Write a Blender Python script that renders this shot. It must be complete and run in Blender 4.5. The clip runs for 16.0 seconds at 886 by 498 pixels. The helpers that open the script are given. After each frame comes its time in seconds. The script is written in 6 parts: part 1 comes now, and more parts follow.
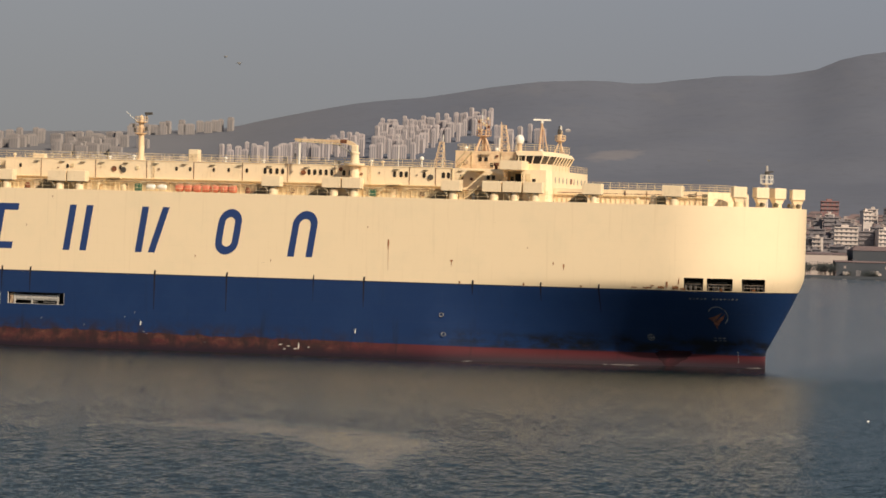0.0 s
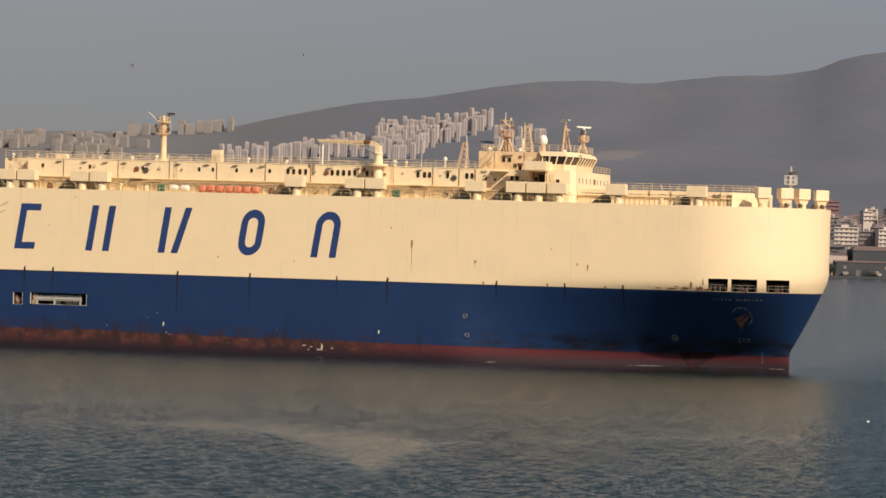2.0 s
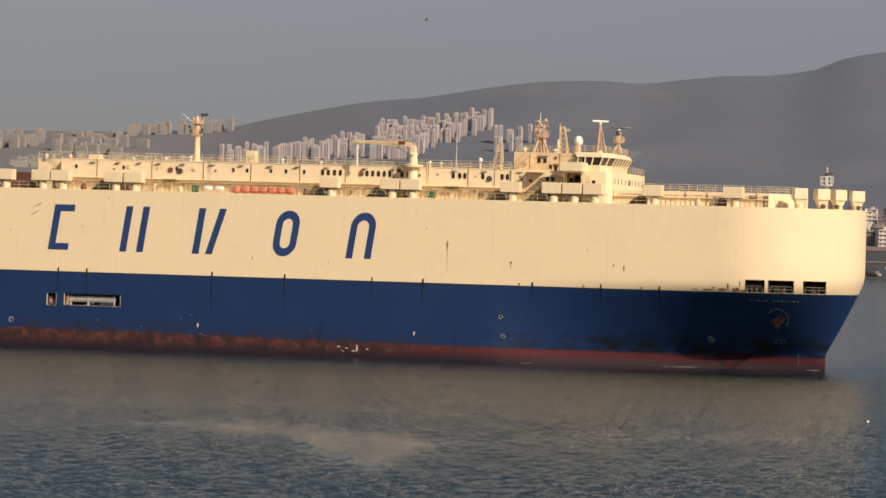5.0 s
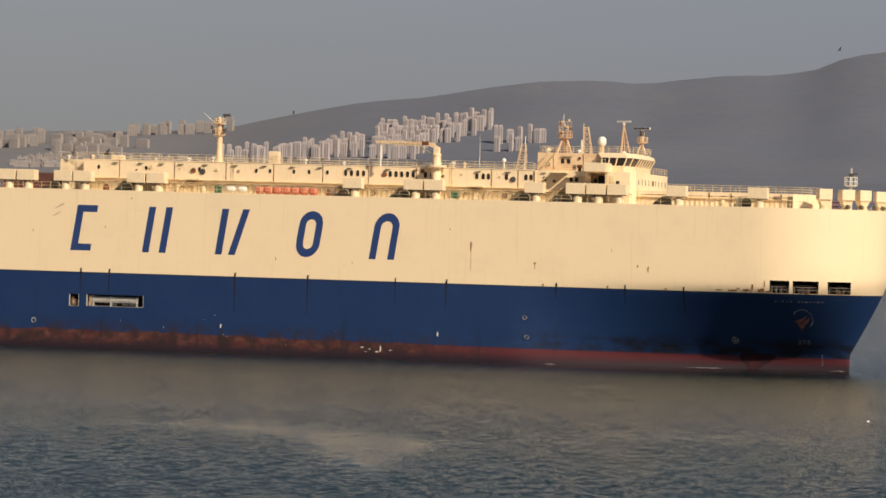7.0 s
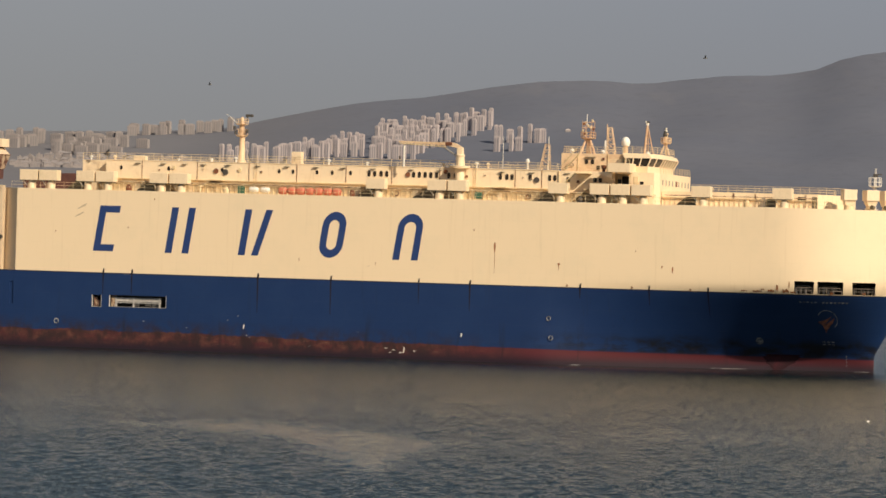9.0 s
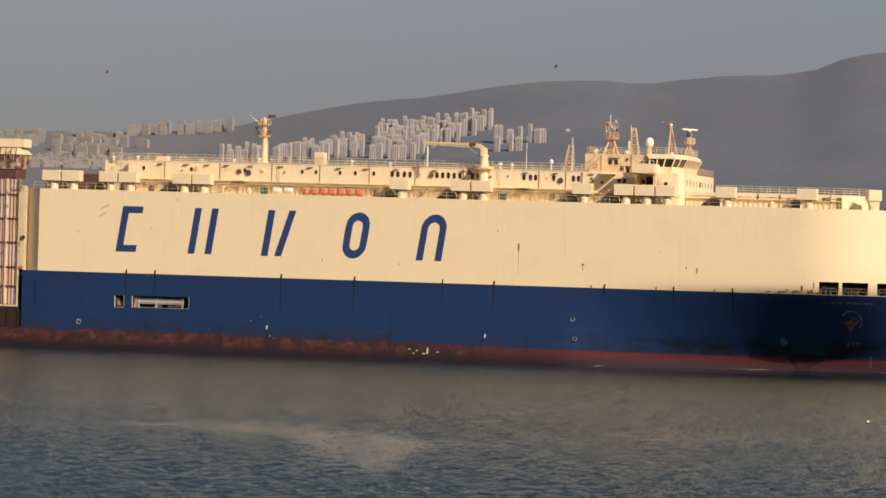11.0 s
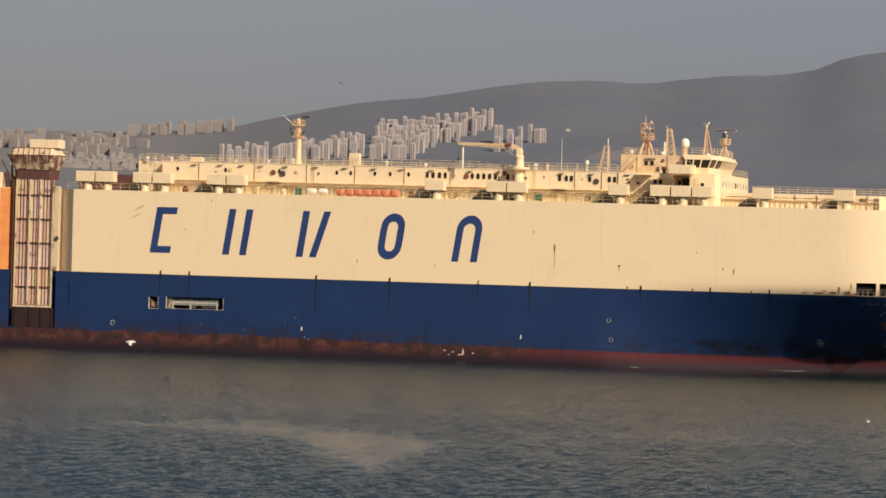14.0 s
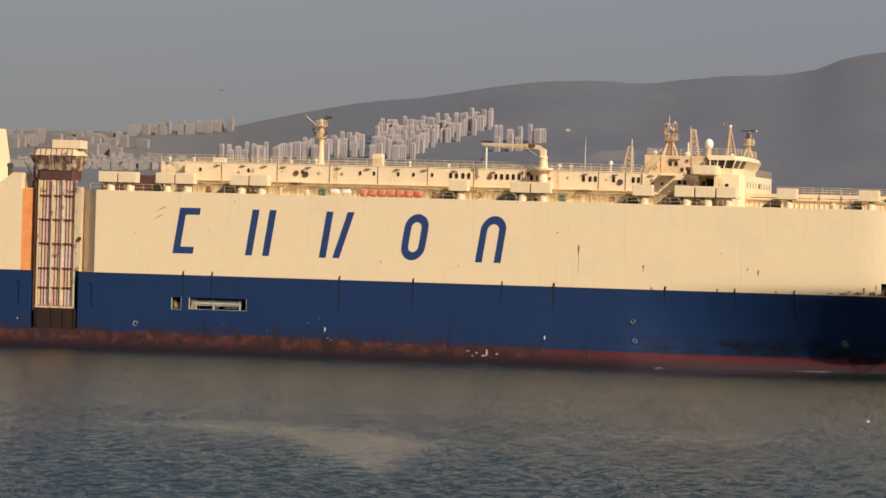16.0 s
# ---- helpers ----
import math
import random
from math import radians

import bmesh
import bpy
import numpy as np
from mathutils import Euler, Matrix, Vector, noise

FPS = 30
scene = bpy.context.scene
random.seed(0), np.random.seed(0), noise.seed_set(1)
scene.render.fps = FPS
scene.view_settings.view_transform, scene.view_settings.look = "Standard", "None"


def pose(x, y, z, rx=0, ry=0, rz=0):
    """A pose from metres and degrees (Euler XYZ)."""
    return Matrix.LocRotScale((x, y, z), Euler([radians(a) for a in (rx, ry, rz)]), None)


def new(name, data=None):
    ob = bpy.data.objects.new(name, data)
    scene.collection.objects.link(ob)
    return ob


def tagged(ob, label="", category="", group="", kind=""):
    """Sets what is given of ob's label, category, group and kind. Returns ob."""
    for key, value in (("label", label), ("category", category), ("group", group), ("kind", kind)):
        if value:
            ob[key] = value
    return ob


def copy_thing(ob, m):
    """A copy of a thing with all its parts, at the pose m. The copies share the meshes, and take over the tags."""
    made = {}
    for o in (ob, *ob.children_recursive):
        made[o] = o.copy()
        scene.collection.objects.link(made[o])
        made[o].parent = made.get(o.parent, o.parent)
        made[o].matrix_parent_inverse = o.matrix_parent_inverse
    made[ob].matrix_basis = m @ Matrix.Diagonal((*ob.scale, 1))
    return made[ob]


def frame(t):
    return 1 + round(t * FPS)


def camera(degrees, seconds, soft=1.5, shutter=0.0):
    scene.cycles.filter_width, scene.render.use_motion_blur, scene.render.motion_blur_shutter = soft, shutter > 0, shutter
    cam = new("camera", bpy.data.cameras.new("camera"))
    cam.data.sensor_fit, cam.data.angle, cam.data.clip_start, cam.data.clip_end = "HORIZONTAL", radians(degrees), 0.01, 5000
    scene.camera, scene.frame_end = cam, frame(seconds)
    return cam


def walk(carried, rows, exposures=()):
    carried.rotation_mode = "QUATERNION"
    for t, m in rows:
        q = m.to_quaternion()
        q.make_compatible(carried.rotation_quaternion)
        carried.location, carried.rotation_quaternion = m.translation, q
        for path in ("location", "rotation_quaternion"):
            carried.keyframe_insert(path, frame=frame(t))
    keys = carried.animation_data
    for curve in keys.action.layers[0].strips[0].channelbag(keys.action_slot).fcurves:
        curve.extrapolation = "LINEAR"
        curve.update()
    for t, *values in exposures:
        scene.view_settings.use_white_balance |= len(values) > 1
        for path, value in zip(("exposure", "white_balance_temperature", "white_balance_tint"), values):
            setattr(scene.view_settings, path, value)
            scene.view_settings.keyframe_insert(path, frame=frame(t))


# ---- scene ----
# A car carrier under way across a bay at low warm sun; the camera stands still on a height at the shore.
cam = camera(13.755, 16.0, soft=1.6)
EYE = (0.0, 0.0, 18.28)
CAM_POSE = pose(*EYE, 90 - 0.159, 0, 0) @ pose(0, 0, 0, 0, 0, 1.657)
walk(cam, [(0.0, CAM_POSE), (16.0, CAM_POSE)], exposures=[(0.0, 0.0), (16.0, 0.0)])

# ---- light ----
# low sun over the camera's right shoulder, well forward of the ship's beam
SUN_DIR = Vector((0.6265 * 0.819, -0.7795 * 0.819, 0.574)).normalized()
world = bpy.data.worlds.new("hazy_sky")
scene.world = world
world.use_nodes = True
wn, wl = world.node_tree.nodes, world.node_tree.links
wn.clear()
sky = wn.new("ShaderNodeTexSky")
sky.sky_type, sky.sun_disc = "NISHITA", False
sky.sun_elevation, sky.sun_rotation = math.asin(SUN_DIR.z), math.atan2(SUN_DIR.x, SUN_DIR.y)
sky.altitude, sky.air_density, sky.dust_density, sky.ozone_density = 20, 1.0, 1.2, 1.0
hs = wn.new("ShaderNodeHueSaturation")
hs.inputs["Saturation"].default_value = 0.72
bg = wn.new("ShaderNodeBackground")
bg.inputs["Strength"].default_value = 0.06
wo = wn.new("ShaderNodeOutputWorld")
wl.new(sky.outputs[0], hs.inputs["Color"])
wl.new(hs.outputs[0], bg.inputs["Color"])
wl.new(bg.outputs[0], wo.inputs["Surface"])
sun_data = bpy.data.lights.new("sun", "SUN")
sun_data.energy, sun_data.angle, sun_data.color = 5.0, radians(0.6), (1.0, 0.83, 0.61)
sun = new("sun", sun_data)
sun.rotation_euler = SUN_DIR.to_track_quat("Z", "Y").to_euler()
sun.location = (0, 0, 300)


# ---- materials ----
def shader(name, rough=0.6, metal=0.0, spec=0.5):
    m = bpy.data.materials.new(name)
    m.use_nodes = True
    b = m.node_tree.nodes["Principled BSDF"]
    b.inputs["Roughness"].default_value = rough
    b.inputs["Metallic"].default_value = metal
    b.inputs["Specular IOR Level"].default_value = spec
    return m, m.node_tree.nodes, m.node_tree.links, b


def coords(n, l, scale=(1, 1, 1), kind="Object"):
    tc = n.new("ShaderNodeTexCoord")
    mp = n.new("ShaderNodeMapping")
    mp.inputs["Scale"].default_value = scale
    l.new(tc.outputs[kind], mp.inputs["Vector"])
    return mp.outputs[0]


def noise_tex(n, l, vec, scale, detail=4.0, rough=0.55):
    t = n.new("ShaderNodeTexNoise")
    t.inputs["Scale"].default_value, t.inputs["Detail"].default_value = scale, detail
    t.inputs["Roughness"].default_value = rough
    l.new(vec, t.inputs["Vector"])
    return t.outputs["Fac"]


def ramp(n, l, fac, lo, hi):
    r = n.new("ShaderNodeMapRange")
    r.inputs["From Min"].default_value, r.inputs["From Max"].default_value = lo, hi
    l.new(fac, r.inputs["Value"])
    return r.outputs["Result"]


def arith(n, l, op, a, b, c=None):
    m = n.new("ShaderNodeMath")
    m.operation = op
    for i, v in enumerate((a, b) if c is None else (a, b, c)):
        if hasattr(v, "links"):
            l.new(v, m.inputs[i])
        else:
            m.inputs[i].default_value = v
    return m.outputs[0]


def mix(n, l, fac, a, b):
    m = n.new("ShaderNodeMix")
    m.data_type = "RGBA"
    for sock, v in ((m.inputs[0], fac), (m.inputs[6], a), (m.inputs[7], b)):
        if hasattr(v, "links"):
            l.new(v, sock)
        elif isinstance(v, float):
            sock.default_value = v
        else:
            sock.default_value = (*v, 1)
    return m.outputs[2]


def bumped(n, l, b, height, strength, distance):
    k = n.new("ShaderNodeBump")
    k.inputs["Strength"].default_value, k.inputs["Distance"].default_value = strength, distance
    l.new(height, k.inputs["Height"])
    l.new(k.outputs[0], b.inputs["Normal"])


def worn(name, col, col2, rough=0.6, metal=0.0, scale=0.8, lo=0.4, hi=0.75, bump=0.01, spec=0.5):
    """A surface of two colours that mingle at two scales, with fine relief."""
    m, n, l, b = shader(name, rough, metal, spec)
    v = coords(n, l)
    big, fine = noise_tex(n, l, v, scale), noise_tex(n, l, v, scale * 9, 5)
    f = ramp(n, l, arith(n, l, "ADD", arith(n, l, "MULTIPLY", big, 0.65), arith(n, l, "MULTIPLY", fine, 0.35)), lo, hi)
    l.new(mix(n, l, f, col, col2), b.inputs["Base Color"])
    bumped(n, l, b, fine, 0.4, bump)
    return m


CREAM = (0.86, 0.692, 0.476)
BLUE = (0.0085, 0.030, 0.108)
RUST = (0.20, 0.075, 0.035)


def hull_paint():
    """Cream topsides over blue, over a rust-stained red boot top, parted by height above the water."""
    m, n, l, b = shader("hull_paint", 0.42)
    v = coords(n, l)
    sep = n.new("ShaderNodeSeparateXYZ")
    l.new(v, sep.inputs[0])
    x, z = sep.outputs[0], sep.outputs[2]
    streak_v = coords(n, l, (1.1, 1.1, 0.05))
    streak = noise_tex(n, l, streak_v, 1.4, 5, 0.6)
    blotch = noise_tex(n, l, v, 0.22, 6, 0.6)
    fine = noise_tex(n, l, v, 3.0, 5, 0.65)
    plate = n.new("ShaderNodeTexBrick")
    plate.inputs["Scale"].default_value = 1.0
    plate.inputs["Brick Width"].default_value, plate.inputs["Row Height"].default_value = 9.0, 2.6
    plate.inputs["Mortar Size"].default_value = 0.02
    plate.inputs["Color1"].default_value = plate.inputs["Color2"].default_value = (1, 1, 1, 1)
    plate.inputs["Mortar"].default_value = (0, 0, 0, 1)
    comb = n.new("ShaderNodeCombineXYZ")
    l.new(x, comb.inputs[0])
    l.new(z, comb.inputs[1])
    l.new(comb.outputs[0], plate.inputs["Vector"])
    # topsides
    c1 = mix(n, l, ramp(n, l, streak, 0.58, 1.0), CREAM, (0.70, 0.54, 0.35))
    c1 = mix(n, l, arith(n, l, "MULTIPLY", ramp(n, l, blotch, 0.5, 0.8), 0.35), c1, (0.70, 0.60, 0.42))
    # blue sides, scuffed and chalked
    c2 = mix(n, l, arith(n, l, "MULTIPLY", ramp(n, l, blotch, 0.45, 0.8), 0.6), BLUE, (0.015, 0.042, 0.13))
    c2 = mix(n, l, arith(n, l, "MULTIPLY", ramp(n, l, streak, 0.6, 0.85), 0.5), c2, (0.012, 0.020, 0.05))
    # boot top: fresher red towards the bow, rustier and blotched aft
    aft = ramp(n, l, x, -2.0, -24.0)
    flat = n.new("ShaderNodeCombineXYZ")
    l.new(x, flat.inputs[0])
    l.new(z, flat.inputs[2])

    def plain(sx, sz, scale, detail=6, rough=0.65):
        mp = n.new("ShaderNodeMapping")
        mp.inputs["Scale"].default_value = (sx, 1, sz)
        l.new(flat.outputs[0], mp.inputs["Vector"])
        return noise_tex(n, l, mp.outputs[0], scale, detail, rough)

    c3 = mix(n, l, aft, (0.098, 0.021, 0.029), (0.076, 0.028, 0.026))
    c3 = mix(n, l, ramp(n, l, plain(0.3, 0.8, 0.7), 0.42, 0.66), c3, (0.090, 0.020, 0.025))
    orange = ramp(n, l, plain(0.42, 0.75, 1.0, 8, 0.75), 0.46, 0.66)
    c3 = mix(n, l, arith(n, l, "MULTIPLY", arith(n, l, "MULTIPLY", orange, aft), 0.85), c3, (0.150, 0.062, 0.044))
    pink = ramp(n, l, plain(0.25, 1.6, 1.3, 7, 0.75), 0.57, 0.70)
    c3 = mix(n, l, arith(n, l, "MULTIPLY", arith(n, l, "MULTIPLY", pink, aft), 0.6), c3, (0.25, 0.14, 0.11))
    black = ramp(n, l, plain(0.40, 0.5, 1.2, 8, 0.74), 0.47, 0.64)
    c3 = mix(n, l, arith(n, l, "MULTIPLY", arith(n, l, "MULTIPLY", black, aft), 0.75), c3, (0.026, 0.015, 0.018))
    wob = arith(n, l, "MULTIPLY", arith(n, l, "SUBTRACT", plain(0.28, 0.2, 1.0, 8, 0.7), 0.5), arith(n, l, "ADD", arith(n, l, "MULTIPLY", aft, 1.5), 0.12))
    # the boot top's edge falls a little towards the bow
    trim = ramp(n, l, x, -60.0, 45.0)
    zz = arith(n, l, "ADD", arith(n, l, "ADD", z, wob), arith(n, l, "SUBTRACT", arith(n, l, "MULTIPLY", trim, 0.85), 0.15))
    col = mix(n, l, ramp(n, l, zz, 2.03, 2.17), c3, c2)
    # rust and soot creeping up into the blue along the boot top
    creep = arith(n, l, "MULTIPLY", ramp(n, l, zz, 4.3, 2.0), ramp(n, l, plain(0.3, 0.3, 1.6, 7, 0.7), 0.42, 0.6))
    col = mix(n, l, arith(n, l, "MULTIPLY", arith(n, l, "MULTIPLY", creep, aft), 0.85), col, (0.030, 0.017, 0.018))
    # black scuffed band over the boot top towards the bow, and grime running down the blue
    scuff = ramp(n, l, plain(0.22, 0.5, 1.0, 7, 0.68), 0.42, 0.58)
    band = arith(n, l, "MULTIPLY", ramp(n, l, arith(n, l, "ADD", z, arith(n, l, "MULTIPLY", plain(0.12, 0.0, 1.0, 4), 2.0)), 5.6, 4.3), ramp(n, l, zz, 2.03, 2.17))
    fore = ramp(n, l, x, -6.0, 8.0)
    col = mix(n, l, arith(n, l, "MULTIPLY", arith(n, l, "MULTIPLY", scuff, band), arith(n, l, "MULTIPLY", fore, 0.9)), col, (0.010, 0.010, 0.012))
    bare = ramp(n, l, plain(0.5, 0.9, 0.8, 6, 0.65), 0.60, 0.72)
    col = mix(n, l, arith(n, l, "MULTIPLY", arith(n, l, "MULTIPLY", bare, band), arith(n, l, "MULTIPLY", fore, 0.7)), col, (0.060, 0.045, 0.042))
    grime = ramp(n, l, plain(0.34, 0.03, 1.0, 6, 0.65), 0.58, 0.68)
    col = mix(n, l, arith(n, l, "MULTIPLY", arith(n, l, "MULTIPLY", grime, ramp(n, l, z, 6.5, 2.6)), 0.6), col, (0.012, 0.012, 0.017))
    chalk = ramp(n, l, plain(0.35, 0.9, 1.6, 7, 0.78), 0.67, 0.76)
    col = mix(n, l, arith(n, l, "MULTIPLY", chalk, 0.28), col, (0.22, 0.24, 0.28))
    col = mix(n, l, ramp(n, l, z, 11.13, 11.17), col, c1)
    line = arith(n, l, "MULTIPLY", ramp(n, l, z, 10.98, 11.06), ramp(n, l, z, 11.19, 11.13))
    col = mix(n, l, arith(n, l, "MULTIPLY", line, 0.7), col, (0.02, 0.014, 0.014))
    # weed and wet at the water's edge
    col = mix(n, l, arith(n, l, "MULTIPLY", ramp(n, l, arith(n, l, "ADD", z, arith(n, l, "MULTIPLY", wob, 0.3)), 1.15, -0.1), 0.94), col, (0.018, 0.010, 0.019))
    col = mix(n, l, arith(n, l, "MULTIPLY", arith(n, l, "SUBTRACT", 1.0, plate.outputs[0]), 0.05), col, (0.2, 0.15, 0.1))
    l.new(col, b.inputs["Base Color"])
    rr = arith(n, l, "ADD", arith(n, l, "MULTIPLY", fine, 0.25), 0.35)
    l.new(rr, b.inputs["Roughness"])
    b.inputs["Specular IOR Level"].default_value = 0.42
    h = arith(n, l, "ADD", arith(n, l, "MULTIPLY", blotch, 1.0), arith(n, l, "MULTIPLY", plate.outputs[0], 0.15))
    bumped(n, l, b, h, 0.5, 0.06)
    return m


# calm patches on the water: outline, softness of the edge, strength
SLICKS = (([(-15, 330), (-10.5, 308), (-6, 275), (-3, 299), (1.5, 327), (-4, 342), (-12, 350)], 0.9, 1.0),
          ([(-27, 348), (-14, 330), (-8, 346), (-19, 358)], 0.7, 0.9),
          ([(12, 342), (34, 350), (34, 361), (18, 354)], 1.2, 0.5))


RIPPLES = (((0.45, 0.5, 1), (0.10, 0.20, 0)), ((1.5, 1.3, 1), (0.26, 0.44, 0)), ((9.0, 3.5, 1), (1.25, 1.5, 0)))


# the lee of the ship: its side and its bow, measured across and along its course
LEE_SIDE = -(0.2285 * 3.83 + 0.9735 * 567.9) + 16.1
LEE_BOW = 0.9735 * 3.83 - 0.2285 * 567.9 + 50.0


def sea_water():
    """Wind-rippled harbour water, with a calmer slick of its own outline."""
    m, n, l, b = shader("sea_water", 0.28)
    b.inputs["IOR"].default_value = 1.333
    b.inputs["Specular IOR Level"].default_value = 0.36
    geo = n.new("ShaderNodeNewGeometry")
    sep = n.new("ShaderNodeSeparateXYZ")
    l.new(geo.outputs["Position"], sep.inputs[0])
    px, py = sep.outputs[0], sep.outputs[1]
    mp = n.new("ShaderNodeMapping")
    mp.inputs["Scale"].default_value = (0.09, 0.03, 1)
    l.new(geo.outputs["Position"], mp.inputs["Vector"])
    edge = arith(n, l, "MULTIPLY", arith(n, l, "SUBTRACT", noise_tex(n, l, mp.outputs[0], 3.0, 5, 0.65), 0.5), 3.5)

    def patch(pts, soft):
        """1 inside a convex outline on the water, fading over its ragged edge."""
        inside = None
        for (x0, y0), (x1, y1) in zip(pts, pts[1:] + pts[:1]):
            ax, ay = x1 - x0, (y1 - y0) / 6.0
            ln = math.hypot(ax, ay)
            d = arith(n, l, "ADD", arith(n, l, "MULTIPLY", px, -ay / ln), arith(n, l, "MULTIPLY", py, ax / ln / 6.0))
            d = arith(n, l, "SUBTRACT", d, (-ay * x0 + ax * y0 / 6.0) / ln)
            inside = d if inside is None else arith(n, l, "MINIMUM", inside, d)
        return ramp(n, l, arith(n, l, "ADD", inside, edge), -soft * 1.8, soft * 1.8)

    slick = None
    for pts, soft, k in SLICKS:
        one = arith(n, l, "MULTIPLY", patch(pts, soft), k)
        slick = one if slick is None else arith(n, l, "MAXIMUM", slick, one)
    gust = noise_tex(n, l, coords(n, l, (0.02, 0.05, 1)), 1.0, 3)
    amp = arith(n, l, "ADD", 0.8, arith(n, l, "MULTIPLY", ramp(n, l, gust, 0.35, 0.65), 0.4))
    # fresher wind further out
    amp = arith(n, l, "MULTIPLY", amp, arith(n, l, "ADD", 1.0, arith(n, l, "MULTIPLY", ramp(n, l, py, 400.0, 560.0), 0.9)))
    amp = arith(n, l, "MULTIPLY", amp, arith(n, l, "SUBTRACT", 1.0, arith(n, l, "MULTIPLY", slick, 0.76)))

    # sheltered water along the ship's side
    side = arith(n, l, "ADD", arith(n, l, "MULTIPLY", px, -0.2285), arith(n, l, "MULTIPLY", py, -0.9735))
    side = arith(n, l, "ADD", side, arith(n, l, "MULTIPLY", edge, 0.8))
    along = arith(n, l, "ADD", arith(n, l, "MULTIPLY", px, 0.9735), arith(n, l, "MULTIPLY", py, -0.2285))
    lee = arith(n, l, "MULTIPLY", ramp(n, l, side, LEE_SIDE + 34, LEE_SIDE + 6), ramp(n, l, along, LEE_BOW + 30, LEE_BOW))
    amp = arith(n, l, "MULTIPLY", amp, arith(n, l, "SUBTRACT", 1.0, arith(n, l, "MULTIPLY", lee, 0.72)))
    base = arith(n, l, "SUBTRACT", 0.25, arith(n, l, "MULTIPLY", slick, 0.06))
    l.new(arith(n, l, "SUBTRACT", base, arith(n, l, "MULTIPLY", lee, 0.13)), b.inputs["Roughness"])

    def vec(op, a, c):
        k = n.new("ShaderNodeVectorMath")
        k.operation = op
        for i, v in enumerate((a, c)):
            if v is None:
                continue
            if hasattr(v, "links"):
                l.new(v, k.inputs[i])
            else:
                k.inputs[i].default_value = v
        return k.outputs[0]

    # ripples too small for the mesh tilt the surface
    tilt = None
    for scale, size in RIPPLES:
        t = n.new("ShaderNodeTexNoise")
        t.inputs["Scale"].default_value, t.inputs["Detail"].default_value = 1.0, 2.0
        l.new(coords(n, l, scale), t.inputs["Vector"])
        one = vec("MULTIPLY", vec("SUBTRACT", t.outputs["Color"], (0.5, 0.5, 0.5)), size)
        tilt = one if tilt is None else vec("ADD", tilt, one)
    cmb = n.new("ShaderNodeCombineXYZ")
    for i in range(3):
        l.new(amp, cmb.inputs[i])
    nrm = vec("NORMALIZE", vec("ADD", geo.outputs["Normal"], vec("MULTIPLY", tilt, cmb.outputs[0])), None)
    l.new(nrm, b.inputs["Normal"])
    l.new(mix(n, l, gust, (0.004, 0.014, 0.017), (0.006, 0.018, 0.021)), b.inputs["Base Color"])
    return m


M_HULL = hull_paint()
M_SEA = sea_water()


def cream_paint():
    """Cream deck paint, dulled in patches, with thin rust and soot running down it."""
    m, n, l, b = shader("cream_paint", 0.5)
    info = n.new("ShaderNodeObjectInfo")
    far = n.new("ShaderNodeCombineXYZ")
    for i in range(3):
        l.new(arith(n, l, "MULTIPLY", info.outputs["Random"], 60.0 + 7 * i), far.inputs[i])

    def shifted(scale):
        add = n.new("ShaderNodeVectorMath")
        l.new(coords(n, l, scale), add.inputs[0])
        l.new(far.outputs[0], add.inputs[1])
        return add.outputs[0]

    big, fine = noise_tex(n, l, shifted((1, 1, 1)), 0.4), noise_tex(n, l, shifted((1, 1, 1)), 3.2, 5)
    run = noise_tex(n, l, shifted((2.2, 2.2, 0.22)), 1.3, 6, 0.7)
    spot = noise_tex(n, l, shifted((1, 1, 1)), 1.7, 6, 0.75)
    col = mix(n, l, ramp(n, l, arith(n, l, "ADD", arith(n, l, "MULTIPLY", big, 0.65), arith(n, l, "MULTIPLY", fine, 0.35)), 0.5, 0.85), CREAM, (0.70, 0.56, 0.36))
    col = mix(n, l, arith(n, l, "MULTIPLY", ramp(n, l, run, 0.56, 0.74), 0.42), col, (0.50, 0.33, 0.17))
    col = mix(n, l, arith(n, l, "MULTIPLY", ramp(n, l, spot, 0.64, 0.74), 0.6), col, (0.32, 0.16, 0.08))
    l.new(col, b.inputs["Base Color"])
    bumped(n, l, b, fine, 0.4, 0.01)
    return m


M_CREAM = cream_paint()
M_CREAM2 = worn("stained_cream_paint", (0.72, 0.58, 0.36), (0.42, 0.27, 0.13), 0.6, scale=0.7, lo=0.48, hi=0.8)
M_BUFF = worn("buff_mast_paint", (0.74, 0.55, 0.355), (0.46, 0.26, 0.14), 0.55, scale=0.7, lo=0.46, hi=0.8)
M_RUSTMAST = worn("rust_bled_mast_paint", (0.66, 0.46, 0.30), (0.34, 0.17, 0.10), 0.65, scale=1.1, lo=0.42, hi=0.68)
M_WHITE = worn("white_paint", (0.80, 0.78, 0.72), (0.62, 0.56, 0.46), 0.45, scale=0.9, lo=0.5, hi=0.9)
M_MARK = worn("blue_mark_paint", (0.018, 0.045, 0.17), (0.03, 0.06, 0.18), 0.45, scale=0.5)
M_GLASS = worn("dark_window_glass", (0.030, 0.024, 0.020), (0.045, 0.036, 0.03), 0.25, scale=2.0, spec=0.25)
# dark fittings; inside the hull's openings this colour stands for shade
M_DARK = worn("dark_fittings_and_recess_shade", (0.03, 0.028, 0.025), (0.06, 0.05, 0.04), 0.7)
M_RUST = worn("rust", RUST, (0.10, 0.035, 0.02), 0.85, scale=1.6, bump=0.02)
M_RUSTY = worn("rust_eaten_paint", (0.60, 0.47, 0.32), (0.13, 0.05, 0.035), 0.75, scale=0.9, lo=0.44, hi=0.54)
